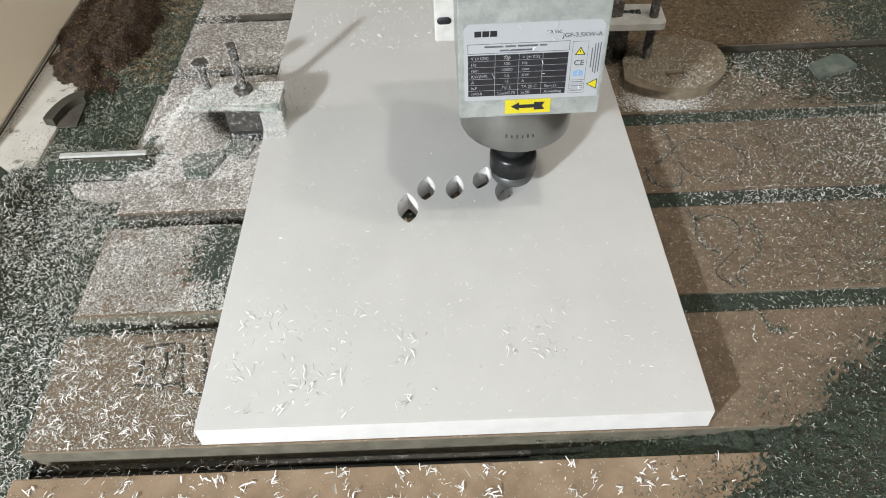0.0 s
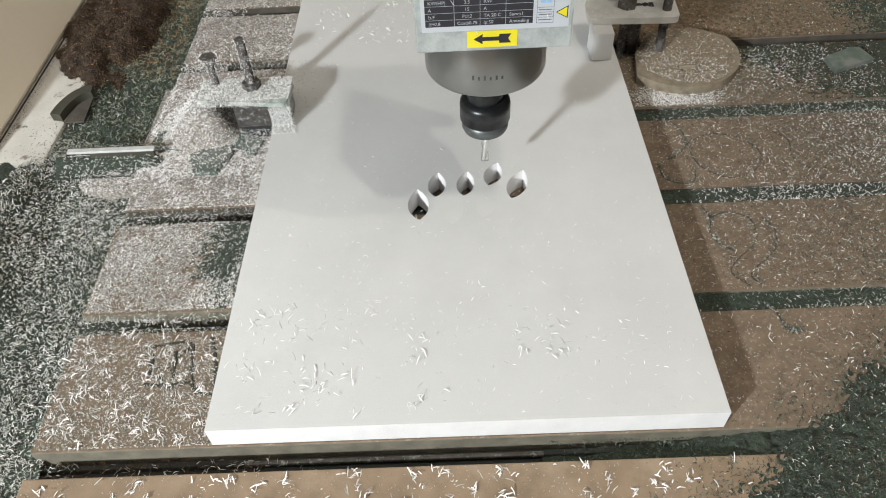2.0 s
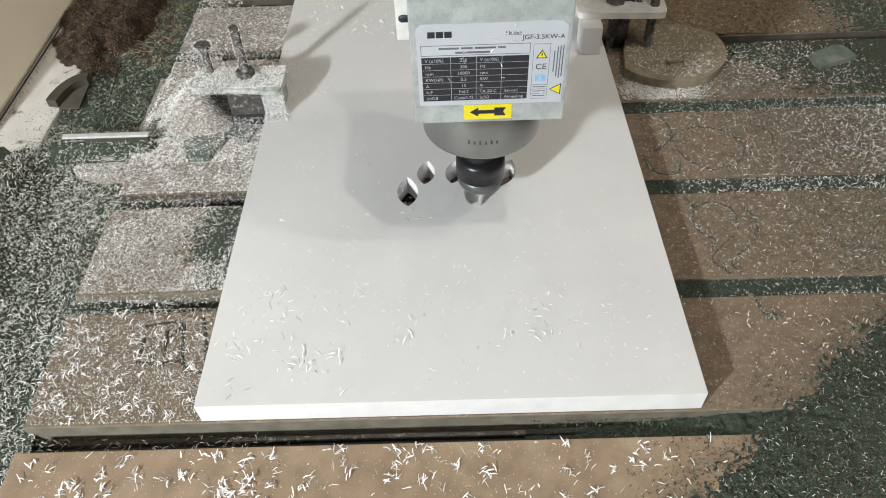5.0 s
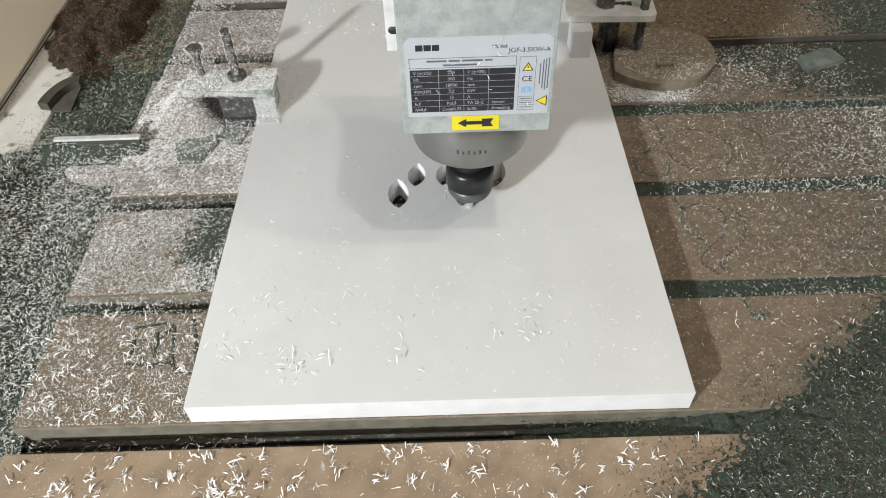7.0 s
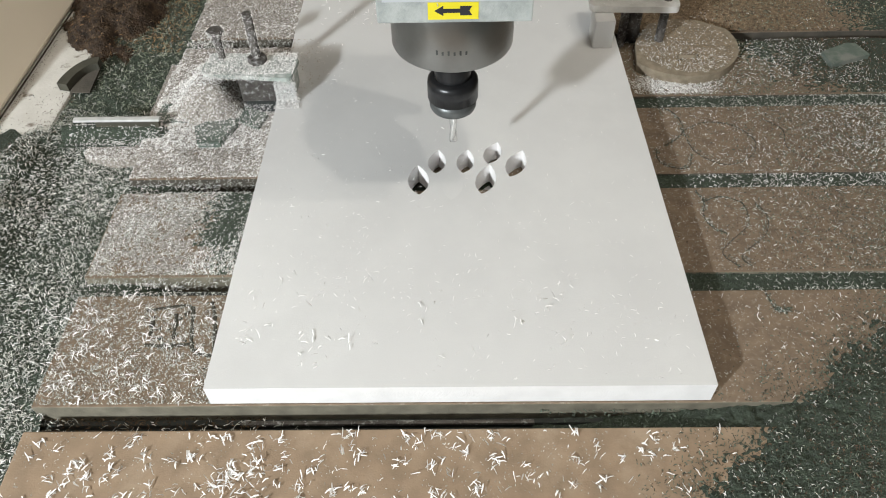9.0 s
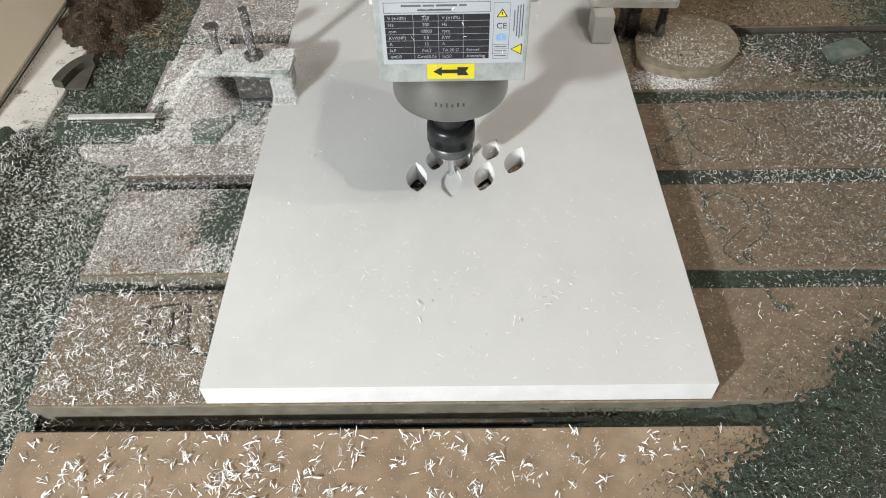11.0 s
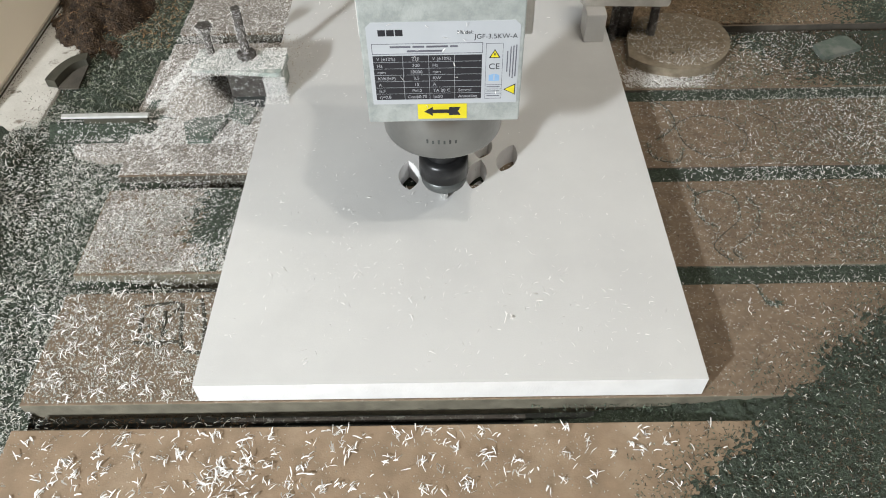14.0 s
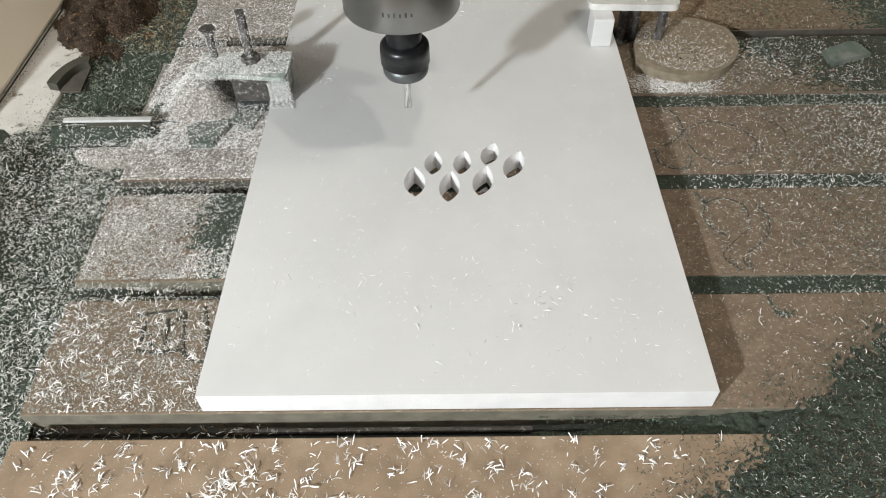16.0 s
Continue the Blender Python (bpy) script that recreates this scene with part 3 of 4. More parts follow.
    chips("wood_chips", 16000, over(0.160, 0.46, 0.102, 0.290, 0.0003, 0.5, lambda x, y: off_slots(x, y) * np.clip(0.25 + (x - 0.18) * 5, 0.2, 1)), M_CHIP_BROWN, (0.0008, 0.0024), (0.0003, 0.0007), 0.0004, label="dark crumbs over the planks")
    thin = lambda x, y: np.clip(0.12 + (x - 0.17) * 2.6, 0.05, 1)
    chips("plastic_chips", 700, over(0.152, 0.36, 0.000, 0.086, 0.0005, 0.2, thin), M_CHIP, (0.003, 0.006), label="scattered white chips on a plank")
    chips("plastic_chips", 4200, over(0.160, 0.42, 0.102, 0.188, 0.0003, 0.2, thin), M_CHIP_DULL, (0.0015, 0.004), label="fine chips on a plank")
    chips("plastic_chips", 1000, over(0.160, 0.42, 0.102, 0.188, 0.0003, 0.2, thin), M_CHIP, (0.003, 0.0055), label="white chips on a plank")
    chips("plastic_chips", 4500, over(0.165, 0.45, 0.203, 0.290, 0.0003, 0.3, thin), M_CHIP_DULL, (0.0015, 0.004), label="fine chips on a plank")
    chips("plastic_chips", 2600, over(0.165, 0.45, 0.204, 0.288, 0.0003, 0.4, thin), M_CHIP, (0.002, 0.005), label="white chips on a plank")
    chips("plastic_chips", 4500, over(0.160, 0.50, 0.305, 0.392, 0.0003, 0.3), M_CHIP_OLIVE, (0.0015, 0.004), label="fine chips on a far plank")
    chips("plastic_chips", 900, over(0.160, 0.40, 0.305, 0.392, 0.0003, 0.5), M_CHIP, (0.002, 0.005), label="white chips on a far plank")
    chips("wood_chips", 9000, over(0.17, 0.52, 0.305, 0.390, 0.0003, 0.3, lambda x, y: np.clip((x - 0.17) * 6, 0.1, 1)), M_CHIP_GREEN, (0.002, 0.005), label="dark green chips on a far plank")
    chips("wood_chips", 7000, over(0.17, 0.52, 0.103, 0.290, 0.0003, 0.5, lambda x, y: off_slots(x, y) * np.clip((x - 0.17) * 4.5, 0.05, 1)), M_CHIP_GREEN, (0.002, 0.005), label="dark green chips on the planks")
    chips("wood_chips", 4200, over(0.15, 0.60, 0.407, 0.62, 0.0003, 0.2, off_slots), M_CHIP_BROWN, (0.002, 0.004), label="brown dust chips on the far planks")
    chips("wood_chips", 7000, over(0.26, 0.60, 0.407, 0.60, 0.0014, 0.4, off_slots, 0.008, 25), M_CHIP_OLIVE, (0.002, 0.005), label="olive chips over the far planks")
    chips("wood_chips", 5000, over(0.18, 0.46, 0.407, 0.62, 0.0018, 0.5, off_slots, 0.012, 60), M_CHIP_TAN, (0.0015, 0.004), label="tan chips over the far planks")
    chips("wood_chips", 4000, over(0.30, 0.52, 0.305, 0.390, 0.0016, 0.4), M_CHIP_BROWN, (0.002, 0.005), label="brown chips round the flat offcut")
    chips("wood_chips", 5200, over(0.27, 0.60, 0.407, 0.62, 0.0006, 0.2, off_slots), M_CHIP_GREEN, (0.002, 0.005), label="dark green chips on the far planks")
    chips("wood_chips", 3500, over(0.16, 0.31, 0.407, 0.52, 0.0012, 0.2, off_slots), M_CHIP_BROWN, (0.0015, 0.003), label="brown dust chips behind the clamp")
    chips("wood_chips", 9000, over(0.15, 0.28, 0.407, 0.53, 0.0014, 0.2, off_slots), M_CHIP_TAN, (0.0015, 0.003), label="light brown dust chips behind the clamp")
    chips("plastic_chips", 500, over(0.20, 0.60, 0.407, 0.55, 0.0016, 0.5, spread=0.008, per=20), M_CHIP, (0.002, 0.004), label="white chips on the far planks")
    chips("plastic_chips", 2200, lambda n: (RNG.normal(0.194, 0.020, n), 0.3065 + np.abs(RNG.normal(0.012, 0.008, n)), np.full(n, 0.0008)), M_CHIP, (0.0015, 0.004), label="white chips heaped before the offcut")
    for k, line in enumerate(MARKS[:7]):
        chips("wood_chips", 130, along(line, 0.0014), M_CHIP_GREEN, (0.0015, 0.0035), label="green crumbs caught in a routed line")
        chips("plastic_chips", 60, along(line, 0.0022), M_CHIP_DULL, (0.0015, 0.0035), label="pale crumbs caught in a routed line")
    for k in range(1, 4):
        y0 = -0.018 + k * PITCH
        chips("plastic_chips", 1300 if k > 1 else 800, over(0.165, 0.48, y0 + 0.001, y0 + GAP - 0.001, -0.0012, 0.4, lambda x, y: np.clip((x - 0.165) * 14, 0.02, 1)), M_CHIP if k == 2 else M_CHIP_DULL, (0.002, 0.005), label="pale chips filling a bed slot")
        chips("wood_chips", 1200, over(0.15, 0.48, y0 + 0.001, y0 + GAP - 0.001, -0.0012, 0.3), M_CHIP_GREEN, (0.002, 0.005), label="green chips filling a bed slot")
        chips("plastic_chips", 260, over(-0.262, -0.19, y0 + 0.001, y0 + GAP - 0.001, -0.006, 0.3), M_CHIP, (0.002, 0.005), label="white chips in a bed slot")
    inside = lambda x, y: np.array([1.0 if right_ground(a, b) > -0.0002 else 0.0 for a, b in zip(x, y)])
    fringe = lambda x, y: np.array([math.exp(-max(0.0, -right_reach(a, b)) * 85) for a, b in zip(x, y)]) * np.where(((y + 0.018) % PITCH) > GAP, 1, 0)
    top = lambda x, y: np.maximum(rg(x, y), 0.0002)
    chips("wood_chips", 45000, over(0.10, 0.50, -0.085, 0.20, top, 0.3, fringe, 0.008, 30), M_CHIP_GREEN, (0.0012, 0.0038), label="green chips at the fringe of the drift")
    chips("wood_chips", 9000, over(0.10, 0.50, -0.085, 0.20, top, 0.2, fringe), M_CHIP_BROWN, (0.0015, 0.004), label="brown crumbs at the fringe of the drift")
    chips("wood_chips", 5000, over(0.12, 0.50, -0.12, 0.20, rg, 0.4, inside), M_CHIP_OLIVE, (0.0012, 0.0035), label="olive chips in a drift")
    chips("wood_chips", 16000, over(0.12, 0.50, -0.12, 0.20, rg, 0.2, inside), M_CHIP_GREEN, (0.002, 0.0045), label="dark green chips in a drift")
    chips("wood_chips", 6000, over(0.20, 0.50, -0.12, 0.16, rg, 0.4, inside), M_CHIP_BROWN, (0.002, 0.004), label="brown chips in the green drift")
    chips("plastic_chips", 8000, over(0.14, 0.50, -0.12, 0.20, rg, 0.3, inside), M_CHIP_DULL, (0.0015, 0.005), label="pale chips on the green drift")
    chips("wood_chips", 500, over(0.05, 0.19, -0.017, -0.003, -0.0072, 0.2), M_CHIP_GREEN, (0.002, 0.004), label="green chips in the front slot")


# ---------------------------------------------------------------- the board and its cut-outs
BOARD_TOP = 0.018
# centre x, y, length, width, lean in degrees
LEAVES = ((-0.0285, 0.1790, 0.0325, 0.0158, -3), (-0.0145, 0.1995, 0.0270, 0.0138, 5), (0.0075, 0.1995, 0.0272, 0.0136, 9),
          (0.0290, 0.2090, 0.0268, 0.0135, 19), (0.0467, 0.1965, 0.0325, 0.0150, 21), (0.0225, 0.1790, 0.0330, 0.0150, 13), (-0.0025, 0.1735, 0.0335, 0.0152, 5))


def leaf_outline(cx, cy, length, width, lean, steps=32, inset=0.0):
    a = radians(lean)
    out = []
    half = steps // 2
    for k in range(steps):
        v = math.cos(math.pi * (k % half) / half) * (1 if k < half else -1)
        u = (1 - abs(v) ** (1.75 if v > 0 else 2.5)) ** 0.92 * (width / 2 - inset) * (1 if k < half else -1)
        v *= length / 2 - inset
        out.append((cx + u * math.cos(a) + v * math.sin(a), cy - u * math.sin(a) + v * math.cos(a)))
    return out


def white_board():
    board = tagged(new("foam_board"), "white plastic foam board with leaf-shaped cut-outs, clamped on planks", "board")
    bm = bmesh.new()
    loops = [[(-0.1516, -0.0006), (0.1514, -0.0006), (0.1502, 0.78), (-0.1516, 0.78)]] + [leaf_outline(*leaf) for leaf in LEAVES]
    edges = []
    for loop in loops:
        vs = [bm.verts.new((x, y, BOARD_TOP)) for x, y in loop]
        edges += [bm.edges.new((vs[i], vs[(i + 1) % len(vs)])) for i in range(len(vs))]
    bmesh.ops.triangle_fill(bm, use_beauty=True, use_dissolve=False, edges=edges)
    for f in bm.faces:
        f.normal_update()
        if f.normal.z < 0:
            f.normal_flip()
    top = bm.faces[:]
    rims = [e for e in bm.edges if len(e.link_faces) == 1]
    low = bmesh.ops.extrude_edge_only(bm, edges=rims)
    for v in low["geom"]:
        if isinstance(v, bmesh.types.BMVert):
            v.co.z = 0.0006
    bmesh.ops.recalc_face_normals(bm, faces=bm.faces[:])
    # upright faces take the colour with the light painted in
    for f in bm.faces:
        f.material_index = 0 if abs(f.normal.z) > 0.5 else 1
    part("sheet", bm, [M_BOARD, M_BOARD_LIT_SIDE], board)
    return board


def waste(index, name="waste_core"):
    """The floor of a cut-out, which goes down as the cutter takes the material away."""
    cx, cy, ln, wd, lean = LEAVES[index]
    bm = prism(leaf_outline(0, 0, ln, wd, lean), -0.0035, 0.0)
    ob = tagged(link_mesh(name, bm, M_BOARD), "white leaf-shaped waste core being milled from the board", "waste core", "waste cores")
    ob.location = (cx, cy, BOARD_TOP)
    return ob


# ---------------------------------------------------------------- the spindle
def text_part(name, words, x, z, size, mat, parent, face_y, align="LEFT"):
    cu = bpy.data.curves.new(name, "FONT")
    cu.body, cu.size, cu.align_x, cu.align_y, cu.extrude = words, size, align, "BOTTOM_BASELINE", 0.00003
    cu.materials.append(mat)
    ob = new(name, cu)
    ob.parent = parent
    ob.matrix_basis = pose(x, face_y, z, 90, 0, 0)
    return ob


def flat_on_face(outline, y, thick, mat, name, parent, label=""):
    """A thin plate on the front face; the outline is in x and z."""
    bm = bmesh.new()
    face = bm.faces.new([bm.verts.new((x, y, z)) for x, z in outline])
    up = bmesh.ops.extrude_face_region(bm, geom=[face])
    for v in up["geom"]:
        if isinstance(v, bmesh.types.BMVert):
            v.co.y = y - thick
    bmesh.ops.recalc_face_normals(bm, faces=bm.faces[:])
    return part(name, bm, mat, parent, label)


def rect(x0, x1, z0, z1):
    return [(x0, z0), (x1, z0), (x1, z1), (x0, z1)]


def build_spindle():
    sp = thing("spindle", (0.05, 0.198, 0.0), "grey square router spindle with rating label and cutter", "spindle")
    front = -0.0582
    body = part("housing", box(-0.0402, 0.0424, front, 0.034, 0.1281, 0.250, 0.0009, 2), M_BODY, sp, "grey painted square housing")
    part("fan_cap", box(-0.0340, 0.0362, front + 0.007, 0.027, 0.2502, 0.258, 0.003, 3), M_NUT, sp, "black fan cap")
    # nameplate
    top = [(-0.0368, 0.1405), (0.0402, 0.1405), (0.0402, 0.1870), (0.0375, 0.1897), (-0.0340, 0.1897), (-0.0368, 0.1870)]
    plate = flat_on_face(top, front, 0.0003, M_LABEL, "nameplate", sp, "white printed rating label")
    y1 = front - 0.0003
    for x0 in (-0.0310, -0.0267, -0.0224):
        flat_on_face(rect(x0, x0 + 0.0038, 0.1820, 0.1855), y1, 0.00005, M_BLACK, "mark_bar", plate)
    text_part("print", "Model:", 0.0085, 0.1826, 0.0030, M_BLACK, plate, y1 - 0.00005)
    text_part("print", "JGF-3.5KW-A", 0.0172, 0.1798, 0.0038, M_BLACK, plate, y1 - 0.00005)
    # header frame
    for r in ((-0.0348, 0.0216, 0.1774, 0.1777), (-0.0348, 0.0216, 0.1716, 0.1719), (-0.0348, -0.0345, 0.1719, 0.1774), (0.0213, 0.0216, 0.1719, 0.1774)):
        flat_on_face(rect(*r), y1, 0.00005, M_INK, "rule", plate)
    for x0, x1, z0 in ((-0.0255, -0.0150, 0.1752), (-0.0140, -0.0080, 0.1752), (-0.0070, 0.0040, 0.1752), (0.0050, 0.0090, 0.1752), (-0.0170, 0.0010, 0.1727)):
        flat_on_face(rect(x0, x1, z0, z0 + 0.0011), y1, 0.00005, M_INK, "word_bar", plate)
    # table of ratings: dark cells with pale print
    cols = (-0.0348, -0.0195, -0.0061, 0.0072, 0.0214)
    rows = [0.1708 - 0.00392 * k for k in range(8)]
    words = (("V (\u00b110%)", "220", "V (\u00b110%)", ""), ("Hz", "300", "Hz", ""), ("rpm", "18000", "rpm", ""), ("KW(HP)", "3.5", "KW", ""), ("A", "15", "A", ""),
             ("Is.F", "Pol:2", "TA 20 C", "Serv:s1"), ("\u03b7=0.8", "Cos\u03c60.75", "Ip:50", "Annealing"))
    for j in range(7):
        for i in range(4):
            cell = flat_on_face(rect(cols[i] + 0.0001, cols[i + 1] - 0.0001, rows[j + 1] + 0.0001, rows[j] - 0.0001), y1, 0.00005, M_BLACK, "cell", plate)
            if words[j][i]:
                if i % 2 == 1 and i == 1:
                    text_part("print", words[j][i], (cols[i] + cols[i + 1]) / 2, rows[j + 1] + 0.0010, 0.0026, M_PRINT, plate, y1 - 0.0001, "CENTER")
                else:
                    text_part("print", words[j][i], cols[i] + 0.0018, rows[j + 1] + 0.0010, 0.0026, M_PRINT, plate, y1 - 0.0001)
    # column of signs
    for r in ((0.0232, 0.0234, 0.1432, 0.1770), (0.0318, 0.0320, 0.1432, 0.1770), (0.0232, 0.0320, 0.1768, 0.1770), (0.0232, 0.0320, 0.1432, 0.1434), (0.0234, 0.0318, 0.1520, 0.1522), (0.0234, 0.0318, 0.1492, 0.1494), (0.0234, 0.0318, 0.1464, 0.1466)):
        flat_on_face(rect(*r), y1, 0.00005, M_INK, "rule", plate)
    flat_on_face([(0.0248, 0.1684), (0.0308, 0.1684), (0.0278, 0.1736)], y1, 0.00005, M_BLACK, "warning_triangle", plate)
    flat_on_face([(0.0256, 0.1689), (0.0300, 0.1689), (0.0278, 0.1727)], y1, 0.0001, M_YELLOW, "warning_triangle", plate)
    flat_on_face(rect(0.0275, 0.0281, 0.1700, 0.1715), y1, 0.00015, M_BLACK, "sign_bar", plate)
    text_part("print", "CE", 0.0277, 0.1618, 0.0048, M_BLACK, plate, y1 - 0.00005, "CENTER")
    flat_on_face([(0.0250, 0.1545), (0.0306, 0.1545), (0.0306, 0.1580), (0.0278, 0.1590), (0.0250, 0.1580)], y1, 0.00005, M_BLUE, "manual_sign", plate)
    flat_on_face(rect(0.0275, 0.0281, 0.1550, 0.1584), y1, 0.0001, M_LABEL, "sign_bar", plate)
    for x, z0, z1 in ((0.0340, 0.1600, 0.1725), (0.0356, 0.1570, 0.1750), (0.0370, 0.1560, 0.1755), (0.0384, 0.1570, 0.1760)):
        flat_on_face(rect(x, x + 0.0006, z0, z1), y1, 0.00005, M_INK, "word_bar", plate)
    for z in (0.1505, 0.1478, 0.1448):
        flat_on_face(rect(0.0242, 0.0310, z, z + 0.0005), y1, 0.00005, M_INK, "word_bar", plate)
    flat_on_face([(0.0330, 0.1490), (0.0393, 0.1454), (0.0393, 0.1526)], y1, 0.00005, M_BLACK, "warning_triangle", plate)
    flat_on_face([(0.0338, 0.1490), (0.0388, 0.1462), (0.0388, 0.1518)], y1, 0.0001, M_YELLOW, "warning_triangle", plate)
    # direction sticker
    st = flat_on_face(rect(-0.0130, 0.0137, 0.1302, 0.1400), front, 0.00025, M_YELLOW, "direction_sticker", sp, "yellow sticker with a black arrow")
    ya = front - 0.00025
    flat_on_face([(-0.0096, 0.1352), (-0.0048, 0.1322), (-0.0048, 0.1340), (0.0040, 0.1340), (0.0040, 0.1325), (0.0104, 0.1325), (0.0088, 0.1352), (0.0104, 0.1379), (0.0040, 0.1379), (0.0040, 0.1364), (-0.0048, 0.1364), (-0.0048, 0.1382)],
                 ya, 0.00005, M_BLACK, "arrow", st)
    # nose, shaft, nut, cutter
    nose = lathe([(0, 0.150), (0.0384, 0.150), (0.0384, 0.108), (0.0384, 0.0842), (0.0380, 0.0830), (0.0370, 0.0824), (0.0, 0.0824)], 64)
    part("nose", nose, M_STEEL, sp, "brushed steel nose")
    part("nose_flat", box(-0.0182, 0.0182, -0.0398, -0.030, 0.1215, 0.1300, 0.0004, 1), M_STEEL, sp)
    for k in range(6):
        q = radians(-104 + 5.2 * k)
        bar = box(-0.0006, 0.0006, -0.0001, 0.00005, 0.098, 0.1010 - 0.0007 * (k % 2))
        bmesh.ops.rotate(bar, verts=bar.verts[:], cent=(0, 0, 0), matrix=Matrix.Rotation(q + math.pi / 2, 3, "Z"))
        bmesh.ops.translate(bar, verts=bar.verts[:], vec=(0.0385 * math.cos(q), 0.0385 * math.sin(q), -0.003))
        part("stamp_bar", bar, M_NUTFACE, sp)
    part("shaft", lathe([(0, 0.09), (0.0122, 0.09), (0.0122, 0.056), (0.0118, 0.050), (0, 0.050)], 40), M_NUT, sp, "black steel shaft")
    part("collet_nut", lathe([(0, 0.0555), (0.0120, 0.0555), (0.0150, 0.0550), (0.0168, 0.0532), (0.0172, 0.0505), (0.0172, 0.0395), (0.0168, 0.0398), (0, 0.0398)], 48), M_NUT, sp, "black collet nut")
    part("nut_face", lathe([(0, 0.0397), (0.0164, 0.0397), (0.0160, 0.0325), (0.0152, 0.0305), (0.0135, 0.0298), (0.0040, 0.0298), (0, 0.0298)], 48), M_NUTFACE, sp, "worn grey nut rim")
    bm = lathe([(0, 0.031), (0.0030, 0.031), (0.0030, 0.0235), (0, 0.0235)], 20)
    part("cutter_shank", bm, M_CUTTER, sp)
    bm = bmesh.new()
    rings = []
    for k in range(25):
        z = 0.0235 * (1 - k / 24)
        turn = z / 0.024 * 3.6
        ring = []
        for s in range(16):
            q = 2 * math.pi * s / 16
            r = 0.0030 * (0.52 + 0.48 * abs(math.cos(q)) ** 0.7)
            ring.append(bm.verts.new((r * math.cos(q + turn), r * math.sin(q + turn), z)))
        rings.append(ring)
    for a, b in zip(rings, rings[1:]):
        for s in range(16):
            f = bm.faces.new((a[s], b[s], b[(s + 1) % 16], a[(s + 1) % 16]))
            f.smooth = True
    bm.faces.new(rings[-1])
    bmesh.ops.recalc_face_normals(bm, faces=bm.faces[:])
    part("cutter", bm, M_CUTTER, sp, "bright fluted carbide cutter")
    # mounting plate behind, with a slotted ear
    part("mount_plate", box(-0.0535, 0.0590, 0.0345, 0.0465, 0.1240, 0.262, 0.0012, 2), M_PLATE, sp, "dusty aluminium mounting plate")
    slot = lathe([(0, 0), (0.0026, 0), (0.0026, 0.0012), (0, 0.0012)], 20)
    for v in slot.verts:
        v.co.x += 0.0022 if v.co.x > 0 else -0.0022
        v.co = (v.co.x - 0.0468, 0.0342 - v.co.z * 0.3, v.co.y + 0.1400)
    part("slot_hole", slot, M_BLACK, sp, "dark slotted hole")
    # chips caught on the housing
    fleck = chips("caught_chips", 16, lambda n: (RNG.uniform(-0.034, 0.030, n), RNG.uniform(0.131, 0.19, n), np.zeros(n)), M_CHIP, (0.003, 0.005), (0.0004, 0.0007), 0.0004, parent=sp)
    tagged(fleck, kind="stuff")
    fleck.matrix_basis = pose(0, front - 0.0004, 0, 90, 0, 0)
    return sp


# ---------------------------------------------------------------- clamps and odd pieces
def stud(parent, x, y, z0, z1, r=0.0040, name="stud"):
    bm = bmesh.new()
    turns, steps = max(4, int((z1 - z0) / 0.0012)), 14
    rings = []
    for k in range(turns * 2 + 1):
        rr = r if k % 2 == 0 else r * 0.84
        rings.append([bm.verts.new((x + rr * math.cos(2 * math.pi * s / steps), y + rr * math.sin(2 * math.pi * s / steps), z0 + (z1 - z0) * k / (turns * 2))) for s in range(steps)])
    for a, b in zip(rings, rings[1:]):
        for s in range(steps):
            bm.faces.new((a[s], a[(s + 1) % steps], b[(s + 1) % steps], b[s]))
    bm.faces.new(rings[-1])
    bmesh.ops.recalc_face_normals(bm, faces=bm.faces[:])
    return part(name, bm, M_BOLT, parent, "threaded steel stud")


def hexagon(parent, x, y, z0, z1, r, name="nut"):
    out = [(x + r * math.cos(math.pi * k / 3 + 0.2), y + r * math.sin(math.pi * k / 3 + 0.2)) for k in range(6)]
    return part(name, prism(out, z0, z1, 0.0008), M_BOLT, parent)


def clamp_plate(parent, x0, x1, y0, y1, z, lean, mat, thick=0.006):
    """A strap with rounded ends and a slot, turned by lean degrees."""
    cx, cy, r = (x0 + x1) / 2, (y0 + y1) / 2, 0.006
    out = []
    for sx, sy, a0 in ((1, 1, 0), (-1, 1, 90), (-1, -1, 180), (1, -1, 270)):
        for k in range(5):
            a = radians(a0 + 22.5 * k)
            out.append((sx * ((x1 - x0) / 2 - r) + r * math.cos(a), sy * ((y1 - y0) / 2 - r) + r * math.sin(a)))
    c, s = math.cos(radians(lean)), math.sin(radians(lean))
    bm = prism([(cx + a * c - b * s, cy + a * s + b * c) for a, b in out], z, z + thick, 0.0008)
    return part("strap", bm, mat, parent, "slotted steel clamp strap")


